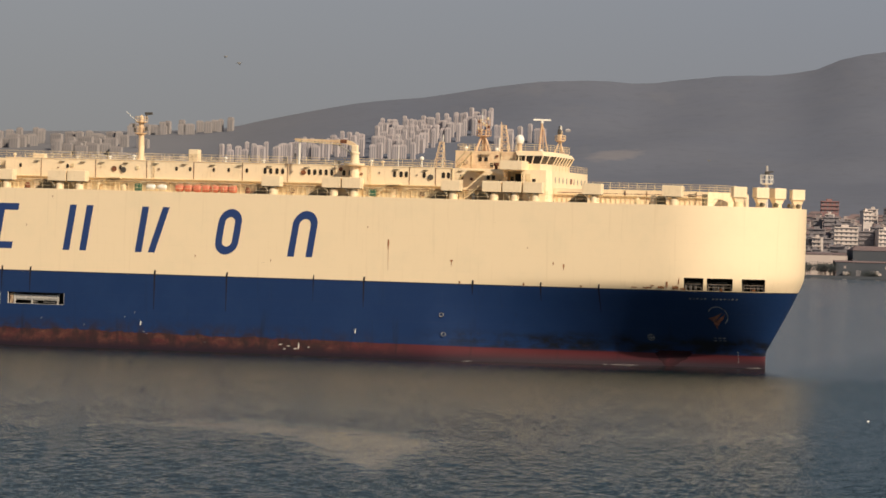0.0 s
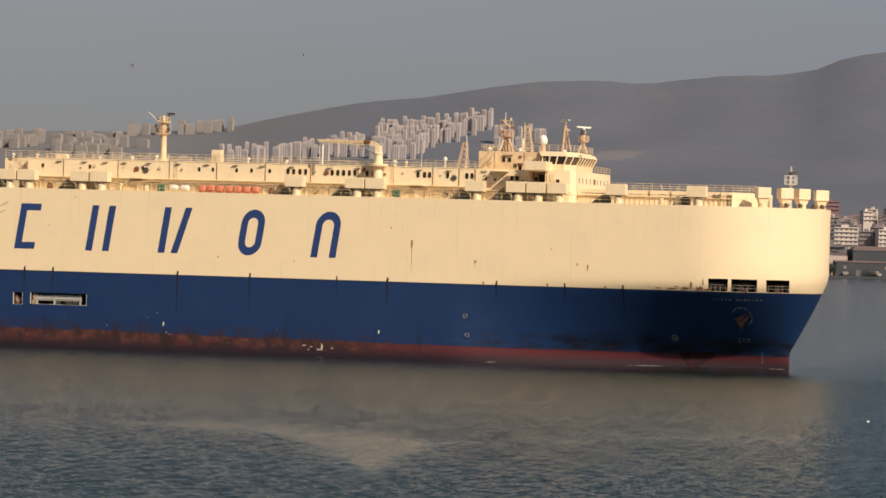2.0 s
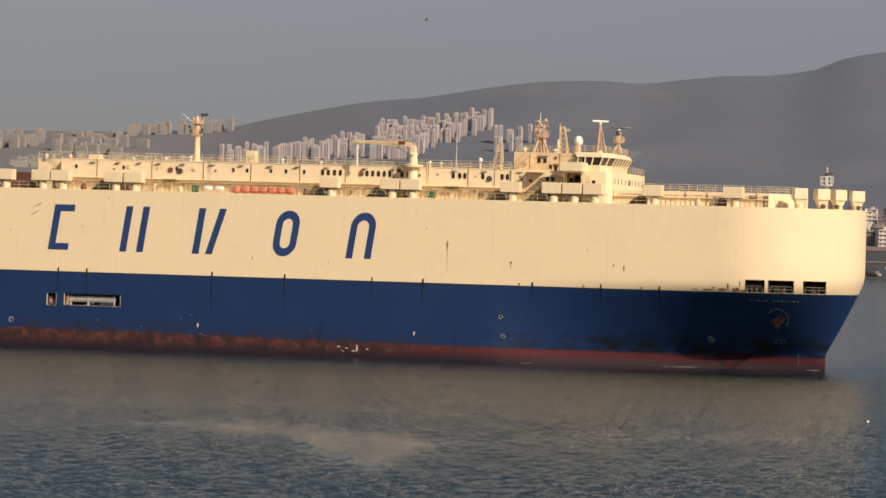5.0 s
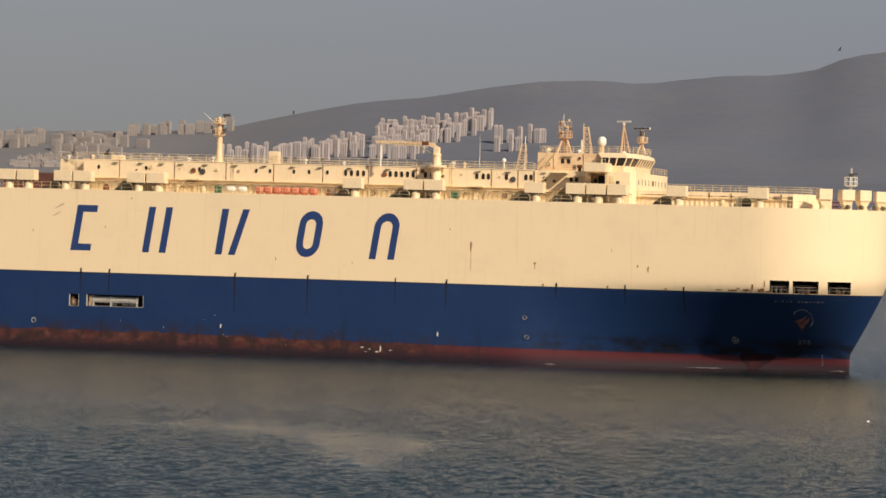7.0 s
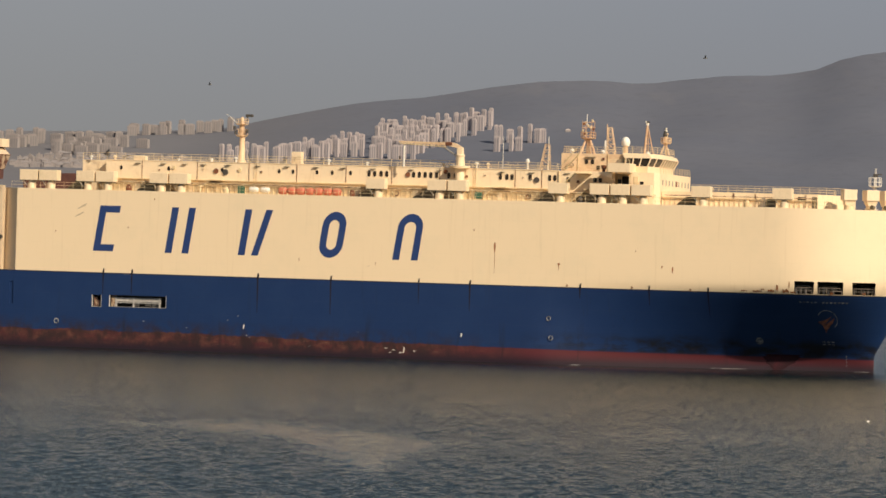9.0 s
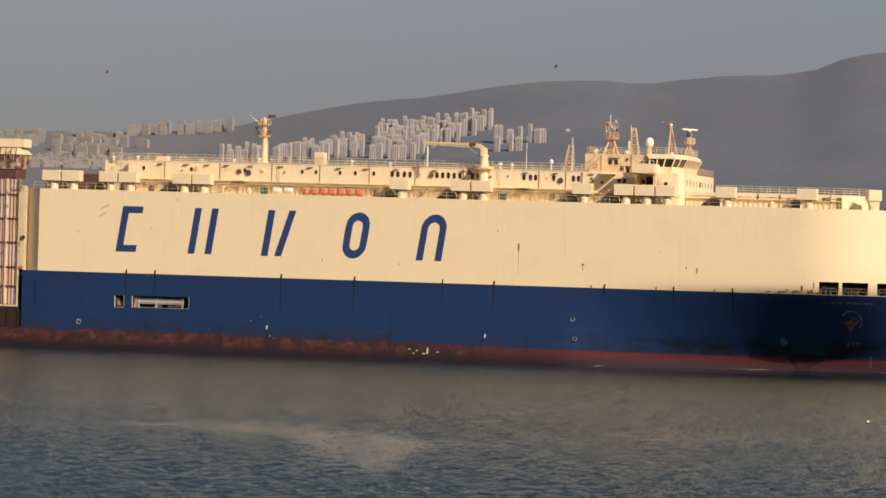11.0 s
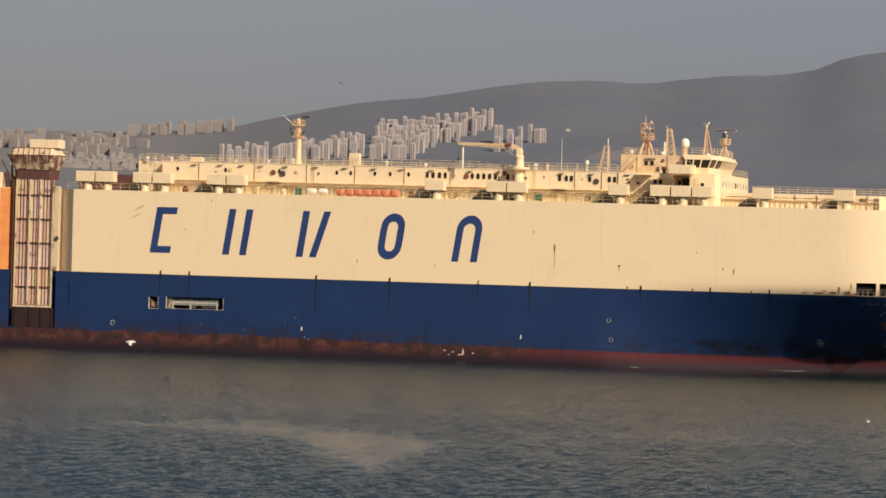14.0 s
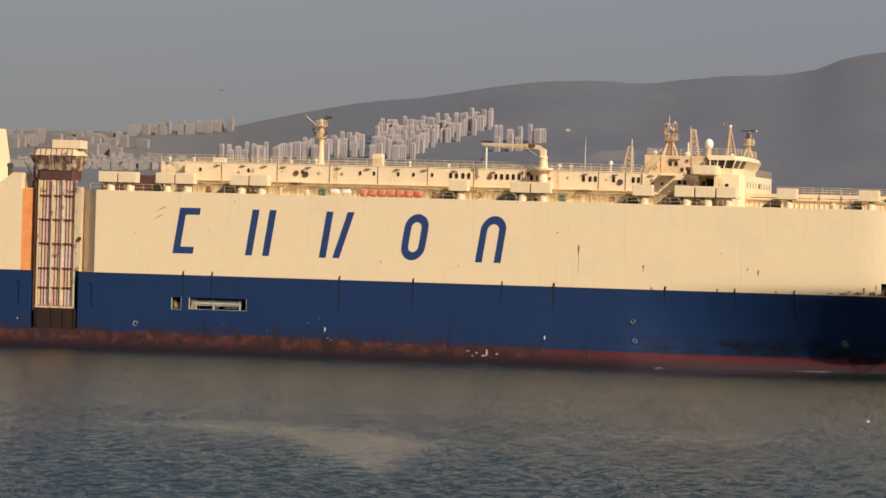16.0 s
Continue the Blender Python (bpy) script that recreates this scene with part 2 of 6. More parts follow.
M_RUSTY_LIGHT = worn("rust_run_cream_paint", (0.66, 0.52, 0.36), (0.14, 0.055, 0.04), 0.75, scale=0.8, lo=0.55, hi=0.63)
M_NECK = worn("maroon_rust", (0.085, 0.034, 0.032), (0.14, 0.06, 0.045), 0.85, scale=1.2)
M_ORANGE_RUST = worn("orange_rust_wash", (0.62, 0.24, 0.07), (0.42, 0.13, 0.04), 0.75, scale=0.5)
M_PINK = worn("faded_pink_slats", (0.66, 0.44, 0.38), (0.42, 0.20, 0.14), 0.7, scale=1.2)
M_PALE_SLAT = worn("faded_pale_slats", (0.72, 0.58, 0.54), (0.50, 0.30, 0.25), 0.7, scale=1.2)
M_GANGWAY = worn("weathered_alloy", (0.58, 0.56, 0.54), (0.30, 0.28, 0.26), 0.5, 0.1, scale=2.0)
M_RAFT = worn("faded_orange_canister", (0.62, 0.19, 0.11), (0.48, 0.14, 0.08), 0.5)
M_GREEN = worn("green_cabinet_paint", (0.03, 0.10, 0.06), (0.05, 0.13, 0.08), 0.5)
M_STEEL = worn("galvanised_steel", (0.38, 0.37, 0.35), (0.25, 0.23, 0.2), 0.5, 0.6)
M_BOW_SHADOW = worn("bow_shadow_paint", (0.030, 0.013, 0.018), (0.075, 0.018, 0.025), 0.75, scale=0.6, lo=0.5, hi=0.75, spec=0.12)
M_STAIN = worn("dark_drain_stain", (0.022, 0.017, 0.02), (0.014, 0.014, 0.024), 0.7, spec=0.2)
M_SILL = worn("grimy_brown_sill", (0.030, 0.019, 0.017), (0.055, 0.030, 0.026), 0.8, scale=0.9, spec=0.15)
M_GRILL = worn("grey_port_rail_paint", (0.24, 0.20, 0.17), (0.14, 0.10, 0.08), 0.6)
M_MASTDARK = worn("dark_gear_paint", (0.05, 0.045, 0.04), (0.09, 0.08, 0.07), 0.6)
M_LOGO = worn("faded_red_paint", (0.30, 0.13, 0.09), (0.05, 0.03, 0.04), 0.6, scale=1.5, lo=0.42, hi=0.62, spec=0.2)
M_NAME = worn("faded_white_lettering", (0.34, 0.34, 0.35), (0.05, 0.055, 0.075), 0.6, scale=2.0, lo=0.42, hi=0.6)
M_RUN = worn("rust_run", (0.36, 0.15, 0.06), (0.22, 0.09, 0.045), 0.85, scale=1.6)
# painted ventilator shadows in the passage; also a door and mooring wheels
M_SHADOW_AND_GEAR = worn("olive_grey_shadow_and_gear_paint", (0.17, 0.14, 0.085), (0.10, 0.085, 0.058), 0.7, scale=1.5)
M_SCRAPE = worn("old_scrape", (0.60, 0.47, 0.32), (0.45, 0.35, 0.24), 0.7, scale=2.5)
M_FLECK = worn("chalky_paint_scrape", (0.42, 0.42, 0.43), (0.16, 0.16, 0.2), 0.7, scale=3.0, lo=0.42, hi=0.6)
M_FOAM = worn("foam", (0.48, 0.47, 0.46), (0.12, 0.10, 0.11), 0.8, scale=3.0, lo=0.42, hi=0.58)


# ---- building helpers ----
def box(bm, x0, x1, y0, y1, z0, z1):
    v = [bm.verts.new(p) for p in ((x0, y0, z0), (x1, y0, z0), (x1, y1, z0), (x0, y1, z0), (x0, y0, z1), (x1, y0, z1), (x1, y1, z1), (x0, y1, z1))]
    for f in ((3, 2, 1, 0), (4, 5, 6, 7), (0, 1, 5, 4), (1, 2, 6, 5), (2, 3, 7, 6), (3, 0, 4, 7)):
        bm.faces.new([v[i] for i in f])
    return bm


def rounded_box(bm, x0, x1, y0, y1, z0, z1, r):
    b2 = box(bmesh.new(), x0, x1, y0, y1, z0, z1)
    bmesh.ops.bevel(b2, geom=b2.edges[:], offset=r, segments=2, affect="EDGES", profile=0.5)
    me = bpy.data.meshes.new("tmp")
    b2.to_mesh(me)
    b2.free()
    bm.from_mesh(me)
    bpy.data.meshes.remove(me)
    return bm


def prism(bm, base, z0, z1, top=None):
    """An upright prism over a counter-clockwise outline; top: another outline for its upper end."""
    top = top or base
    lo = [bm.verts.new((x, y, z0)) for x, y in base]
    hi = [bm.verts.new((x, y, z1)) for x, y in top]
    k = len(base)
    bm.faces.new(lo[::-1])
    bm.faces.new(hi)
    for i in range(k):
        bm.faces.new((lo[i], lo[(i + 1) % k], hi[(i + 1) % k], hi[i]))
    return bm


def rod(bm, a, b, r0, r1=None, n=8):
    a, b = Vector(a), Vector(b)
    r1 = r0 if r1 is None else r1
    q = (b - a).to_track_quat("Z", "Y")
    ends = []
    for c, r in ((a, r0), (b, r1)):
        ends.append([bm.verts.new(c + q @ Vector((r * math.cos(2 * math.pi * i / n), r * math.sin(2 * math.pi * i / n), 0))) for i in range(n)])
    bm.faces.new(ends[0][::-1])
    bm.faces.new(ends[1])
    for i in range(n):
        bm.faces.new((ends[0][i], ends[0][(i + 1) % n], ends[1][(i + 1) % n], ends[1][i]))
    return bm


def lathe(bm, cx, cy, profile, n=14):
    """Turns a profile of (radius, z), from the bottom up, about an upright axis."""
    rings = [[bm.verts.new((cx + r * math.cos(2 * math.pi * i / n), cy + r * math.sin(2 * math.pi * i / n), z)) for i in range(n)] for r, z in profile]
    for lo, hi in zip(rings, rings[1:]):
        for i in range(n):
            bm.faces.new((lo[i], lo[(i + 1) % n], hi[(i + 1) % n], hi[i]))
    bm.faces.new(rings[0][::-1])
    bm.faces.new(rings[-1])
    return bm


def mesh_of(name, bm, material):
    me = bpy.data.meshes.new(name)
    bm.normal_update()
    bm.to_mesh(me)
    bm.free()
    for m in material if isinstance(material, (list, tuple)) else [material]:
        me.materials.append(m)
    return me


def part(name, bm, material, parent, label="", at=None):
    ob = new(name, bm if isinstance(bm, bpy.types.Mesh) else mesh_of(name, bm, material))
    ob.parent = parent
    if at:
        ob.location = at
    if label:
        tagged(ob, label)
    return ob


def thing(name, label, category, group="", kind="", at=(0, 0, 0)):
    ob = new(name)
    ob.location = at
    return tagged(ob, label, category, group, kind)


def smooth(ob, angle=0.6):
    for p in ob.data.polygons:
        p.use_smooth = True
    return ob


def rail(bm, pts, height=1.1, step=1.6, courses=3, r=0.028):
    """Stanchions and courses of a ship's rail along a line of deck points."""
    for a, b in zip(pts, pts[1:]):
        a, b = Vector(a), Vector(b)
        k = max(1, round((b - a).length / step))
        for i in range(k + 1):
            p = a.lerp(b, i / k)
            rod(bm, p, p + Vector((0, 0, height)), r * 1.25, n=4)
        for c in range(courses):
            dz = Vector((0, 0, height * (c + 1) / courses))
            rod(bm, a + dz, b + dz, r, n=4)
    return bm


# ---- sea and land ----
RIDGE = ((-900, 135), (-581, 142), (-434, 146), (-338, 150), (-287, 153), (-236, 166), (-170, 181), (-104, 194), (-23, 202), (50, 216), (116, 226), (196, 230),
         (255, 226), (299, 233), (365, 241), (432, 243), (483, 253), (519, 270), (569, 278), (700, 288), (900, 270))
RIDGE_Y = 4780.0


def ridge(x):
    for (x0, z0), (x1, z1) in zip(RIDGE, RIDGE[1:]):
        if x <= x1:
            return z0 + (z1 - z0) * min(1, max(0, (x - x0) / (x1 - x0)))
    return RIDGE[-1][1]


def land_z(x, y):
    """Height of the far shore: a low built-up slope, then the open hill up to its ridge."""
    if y < 2398:
        return -2.0
    z = 1.2 + 57 * min(1, max(0, (y - 2450) / 600)) + 16.8 * min(1, max(0, (y - 3050) / 550))
    k = min(1, max(0, (y - 3600) / (RIDGE_Y - 3600)))
    top = ridge(x * RIDGE_Y / max(y, 3600))
    z += (top - 75) * k ** 1.63
    rough = noise.noise((x * 0.006, y * 0.004, 0)) * 7 + noise.noise((x * 0.02, y * 0.012, 3)) * 3
    z += rough * min(1, max(0, (y - 3100) / 700)) * (1 - 0.9 * k ** 6)
    return z


def build_land():
    m, n, l, b = shader("haze_tinted_hillside", 0.95, spec=0.1)
    v = coords(n, l)
    a, c, d = noise_tex(n, l, v, 0.006, 5, 0.6), noise_tex(n, l, v, 0.05, 5, 0.65), noise_tex(n, l, coords(n, l, (1, 0.25, 1)), 0.02, 4)
    # blue-grey haze of distance is put into the ground's base colours
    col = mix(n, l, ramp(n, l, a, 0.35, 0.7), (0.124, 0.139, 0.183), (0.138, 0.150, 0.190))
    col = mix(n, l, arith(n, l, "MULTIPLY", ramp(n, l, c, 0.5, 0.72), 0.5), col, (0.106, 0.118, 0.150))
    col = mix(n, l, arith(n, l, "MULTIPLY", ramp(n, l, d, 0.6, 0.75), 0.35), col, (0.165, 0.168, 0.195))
    # thicker haze up the bay, painted in as a paler colour
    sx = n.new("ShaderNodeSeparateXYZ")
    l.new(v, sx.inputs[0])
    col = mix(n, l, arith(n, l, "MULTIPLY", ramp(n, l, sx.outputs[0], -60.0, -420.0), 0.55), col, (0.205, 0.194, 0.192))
    # a bare quarry cut on the open hill
    u = arith(n, l, "DIVIDE", arith(n, l, "SUBTRACT", sx.outputs[0], 190.0), 33.0)
    w = arith(n, l, "DIVIDE", arith(n, l, "SUBTRACT", arith(n, l, "SUBTRACT", sx.outputs[1], 4112.0), arith(n, l, "MULTIPLY", u, 42.0)), 46.0)
    far = arith(n, l, "ADD", arith(n, l, "MULTIPLY", u, u), arith(n, l, "MULTIPLY", w, w))
    cut = ramp(n, l, arith(n, l, "ADD", far, arith(n, l, "MULTIPLY", arith(n, l, "SUBTRACT", c, 0.5), 2.6)), 1.4, 0.3)
    col = mix(n, l, arith(n, l, "MULTIPLY", cut, 0.42), col, (0.26, 0.235, 0.235))
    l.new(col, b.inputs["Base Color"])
    bm = bmesh.new()
    xs = [-1500 + 30 * i for i in range(101)]
    ys = [2390, 2400, 2404, 2430, 2450] + [2480 + 46 * i for i in range(50)] + [4780]
    ys = sorted(set(ys))
    grid = [[bm.verts.new((x, y, -2.0 if y < 2402 else land_z(x, y))) for x in xs] for y in ys]
    for r0, r1 in zip(grid, grid[1:]):
        for i in range(len(xs) - 1):
            bm.faces.new((r0[i], r0[i + 1], r1[i + 1], r1[i]))
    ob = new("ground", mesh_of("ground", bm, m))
    smooth(ob)
    return tagged(ob, "dry scrub hillside rising behind the far shore", "hillside", kind="structure")


def build_backdrop():
    """The hazy sky low over the hills: greyer towards the horizon."""
    m = bpy.data.materials.new("horizon_haze")
    m.use_nodes = True
    n, l = m.node_tree.nodes, m.node_tree.links
    n.clear()
    sep = n.new("ShaderNodeSeparateXYZ")
    l.new(coords(n, l), sep.inputs[0])
    col = mix(n, l, ramp(n, l, sep.outputs[2], 150.0, 360.0), (0.238, 0.235, 0.230), (0.285, 0.308, 0.345))
    col = mix(n, l, ramp(n, l, sep.outputs[0], -520.0, 620.0), mix(n, l, 0.5, col, (0.278, 0.283, 0.29)), mix(n, l, 0.5, col, (0.225, 0.235, 0.265)))
    e = n.new("ShaderNodeEmission")
    l.new(col, e.inputs["Color"])
    o = n.new("ShaderNodeOutputMaterial")
    l.new(e.outputs[0], o.inputs["Surface"])
    bm = bmesh.new()
    lo, hi = [], []
    for i in range(49):
        a = radians(-48 + 2 * i)
        lo.append(bm.verts.new((4930 * math.sin(a), 4930 * math.cos(a), -5)))
        hi.append(bm.verts.new((4930 * math.sin(a), 4930 * math.cos(a), 480)))
    for i in range(48):
        bm.faces.new((lo[i + 1], lo[i], hi[i], hi[i + 1]))
    ob = new("backdrop", mesh_of("backdrop", bm, m))
    return tagged(ob, "grey hazy sky above the far hills", "sky", kind="structure")


def build_sea():
    """One sheet of water: wind waves where the camera looks, flat beyond and behind."""
    ang = np.radians(np.concatenate([np.arange(-180, -9, 9.0), np.linspace(-8.6, 8.6, 440), np.arange(9.0, 180, 9.0)]))
    rad = np.concatenate([[0.01, 40, 120, 180], np.geomspace(215, 640, 1400), [700, 800, 1000, 1400, 2000, 2420, 3400, 5600]])
    A, R = np.meshgrid(ang, rad)
    X, Y = R * np.sin(A), R * np.cos(A)
    rng = np.random.RandomState(8)
    Z = np.zeros_like(X)
    count = 46
    for i in range(count):
        length = 0.42 * (1.25 / 0.42) ** (i / (count - 1.0))
        way = math.radians(-105 + rng.normal() * 26)
        k = 2 * math.pi / length
        # short waves fade where the mesh is too coarse to carry them
        fade = np.clip(length / (0.0023 * R) - 0.5, 0, 1)
        Z += WAVE_SLOPE * length / (2 * math.pi) * math.sqrt(2.0 / count) * fade * np.sin(k * (X * math.cos(way) + Y * math.sin(way)) + rng.uniform(0, 6.283))
    calm = np.zeros_like(X)
    ragged = 0.8 * np.sin(0.9 * X + 0.13 * Y) + 0.6 * np.sin(2.3 * X - 0.31 * Y + 1.0)
    for pts, soft, strength in SLICKS:
        inside = np.full_like(X, 1e9)
        for (x0, y0), (x1, y1) in zip(pts, pts[1:] + pts[:1]):
            ax, ay = x1 - x0, (y1 - y0) / 6.0
            inside = np.minimum(inside, (-(X - x0) * ay + ax * (Y - y0) / 6.0) / math.hypot(ax, ay))
        calm = np.maximum(calm, strength * np.clip((inside + ragged * 0.8 + soft * 1.8) / (3.6 * soft), 0, 1))
    gust = 1.0 + 0.22 * np.sin(0.05 * X + 0.021 * Y) * np.sin(0.031 * Y - 0.02 * X + 2.0)
    edge = np.clip((640 - R) / 90, 0, 1) * np.clip((R - 215) / 12, 0, 1) * np.clip((math.radians(8.6) - np.abs(A)) / math.radians(0.5), 0, 1)
    lee = np.clip((LEE_SIDE + 34 + 0.2285 * X + 0.9735 * Y) / 28, 0, 1) * np.clip((LEE_BOW + 30 - 0.9735 * X + 0.2285 * Y) / 30, 0, 1)
    Z *= edge * gust * (1 - 0.42 * calm) * (1 - 0.6 * lee)
    rows, cols = X.shape
    idx = np.arange(rows * cols).reshape(rows, cols)
    nxt = np.roll(idx, -1, axis=1)
    quads = np.stack([idx[:-1], idx[1:], nxt[1:], nxt[:-1]], axis=-1).reshape(-1, 4)[:, ::-1]
    me = bpy.data.meshes.new("water")
    me.from_pydata(np.stack([X, Y, Z], axis=-1).reshape(-1, 3).tolist(), [], quads.tolist())
    me.polygons.foreach_set("use_smooth", np.ones(len(me.polygons), dtype=bool))
    me.materials.append(M_SEA)
    me.update()
    ob = new("water", me)
    return tagged(ob, "grey-green rippled harbour water with a calm slick", "sea", kind="structure")


WAVE_SLOPE = 0.12
land = build_land()
sea = build_sea()
build_backdrop()


# ---- the car carrier: x ahead, y to port, z up from the light waterline's mark ----
HALF = 16.13
DECK = 23.85
ship = thing("car_carrier", "cream and blue car carrier with rust-stained red boot top", "ship")


def stem_x(z):
    """The stem's profile: upright above, raked under the flare, upright again at the boot top."""
    k = min(1.0, max(0.0, (13.5 - z) / 11.5))
    return 52.3 - 5.5 * k ** 1.15


def hull_half(z, u):
    """A point of the starboard fore body at height z; u from 0 at the parallel side to 1 at the stem."""
    k = (z - 1.3) / 10.4
    r = 0.07
    # straight flare from the boot top up to a softly rounded knuckle
    w = 0.5 * (k + math.sqrt(k * k + r * r))
    w = 1 - 0.5 * ((1 - w) + math.sqrt((1 - w) ** 2 + r * r))
    w = min(1.0, max(0.0, w + 0.004)) ** FLARE
    g = math.sin(u * math.pi / 2)
    xl, xt = -2 + 48.8 * g, -2 + 54.3 * g
    yl = HALF * (1 - g ** 1.42) ** 1.72
    yt = HALF * math.sqrt(max(0.0, 1 - max(0.0, (xt - 33.5) / 18.8) ** 2))
    e = (stem_x(z) - 46.8) / 5.5
    return xl + (xt - xl) * e, -(yt * w + yl * (1 - w))


FLARE = 0.9
HULL_Z = [-2.0, -1.0, 0.0, 0.7, 1.4, 2.1, 2.8, 3.5, 5.0, 6.5, 8.0, 9.0, 10.0, 10.6, 11.2, 11.8, 12.4, 13.0, 14.0, 16.0, 18.0, 20.0, 22.0, DECK]
AFT = -148.0


def carve(ob, cutters):
    """Cuts the cutters' shapes out of a solid, and drops them."""
    obs = []
    for bm in cutters:
        c = new("cutter", mesh_of("cutter", bm, M_DARK))
        k = ob.modifiers.new("cut", "BOOLEAN")
        k.operation, k.object, k.solver, k.material_mode = "DIFFERENCE", c, "EXACT", "TRANSFER"
        obs.append(c)
    bpy.context.view_layer.update()
    me = bpy.data.meshes.new_from_object(ob.evaluated_get(bpy.context.evaluated_depsgraph_get()))
    ob.modifiers.clear()
    old, ob.data = ob.data, me
    bpy.data.meshes.remove(old)
    for c in obs:
        data = c.data
        bpy.data.objects.remove(c)
        bpy.data.meshes.remove(data)


SLOTS = ((-71.8, -70.3, 5.9, 7.7), (-69.0, -59.9, 6.0, 7.75))
BOW_OPENINGS = ((1.5, 36.3, 38.9), (4.2, 39.6, 43.1), (9.8, 44.5, 47.6))


def build_hull():
    n = 40
    rows = []
    for z in HULL_Z:
        right = [(AFT, -HALF * 0.8), (AFT + 6, -HALF), (-60, -HALF), (-20, -HALF), (-4, -HALF)] + [hull_half(z, i / n) for i in range(n)]
        line = right + [(stem_x(z), 0.0)] + [(x, -y) for x, y in reversed(right)]
        rows.append(line)
    bm = bmesh.new()
    vs = [[bm.verts.new((x, y, z)) for x, y in line] for line, z in zip(rows, HULL_Z)]
    k = len(vs[0])
    for a, b in zip(vs, vs[1:]):
        for i in range(k):
            bm.faces.new((a[i], a[(i + 1) % k], b[(i + 1) % k], b[i]))
    bm.faces.new(vs[0][::-1])
    bm.faces.new(vs[-1])
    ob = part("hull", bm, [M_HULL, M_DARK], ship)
    cut = []
    # the side ramp's recess, with splayed cheeks
    cut.append(prism(bmesh.new(), [(-96.4, -HALF - 0.5), (-84.4, -HALF - 0.5), (-84.4, -HALF), (-87.0, -HALF + 2.1), (-94.2, -HALF + 2.1), (-96.4, -HALF)], 11.15, DECK + 1))
    cut.append(box(bmesh.new(), -94.7, -86.9, -HALF - 0.5, -HALF + 1.69, 2.35, 11.4))
    for x in (-97.0, -85.2):
        cut.append(box(bmesh.new(), x, x + 0.55, -HALF - 0.5, -HALF + 0.16, 5.9, 9.4))
    for x0, x1, z0, z1 in SLOTS:
        cut.append(box(bmesh.new(), x0, x1, -HALF - 0.5, -HALF + 2.2, z0, z1))
    for yy, x0, x1 in BOW_OPENINGS:
        # wedge-shaped: the aft and fore cheeks stand square to the shell
        y_in = -12.0 if x0 < 39 else (-9.5 if x0 < 44 else -5.5)
        cut.append(prism(bmesh.new(), [(x0 + 0.4, -HALF - 2), (x1 + 1.2, -HALF - 2), (x1 - 0.3, y_in), (x0, y_in)], 11.25, 13.1))
    carve(ob, cut)
    mats = [m.name for m in ob.data.materials]
    dark = {i for i, m in enumerate(mats) if m == M_DARK.name}
    for p in ob.data.polygons:
        c = p.center
        cut_face = p.material_index in dark
        if cut_face and c.x < -80:
            p.material_index = mats.index(M_HULL.name)
        p.use_smooth = True
    ob.data.set_sharp_from_angle(angle=radians(28))
    return ob


def hull_edge(x, z=12.2):
    """The starboard shell's y at x and height z."""
    best = -HALF
    prev = hull_half(z, 0.0)
    if x <= prev[0]:
        return -HALF
    for i in range(1, 81):
        cur = hull_half(z, i / 80)
        if prev[0] <= x <= cur[0]:
            t = (x - prev[0]) / max(1e-6, cur[0] - prev[0])
            return prev[1] + (cur[1] - prev[1]) * t
        prev = cur
    return 0.0


hull = build_hull()


def side_patch(bm, pts, proud=0.012):
    """A thin painted plate on the flat side, from a (x, z) outline."""
    y1, y0 = -HALF - 0.002, -HALF - proud
    f = [bm.verts.new((x, y0, z)) for x, z in pts]
    r = [bm.verts.new((x, y1, z)) for x, z in pts]
    bm.faces.new(f)
    bm.faces.new(r[::-1])
    for i in range(len(pts)):
        j = (i + 1) % len(pts)
        bm.faces.new((f[j], f[i], r[i], r[j]))


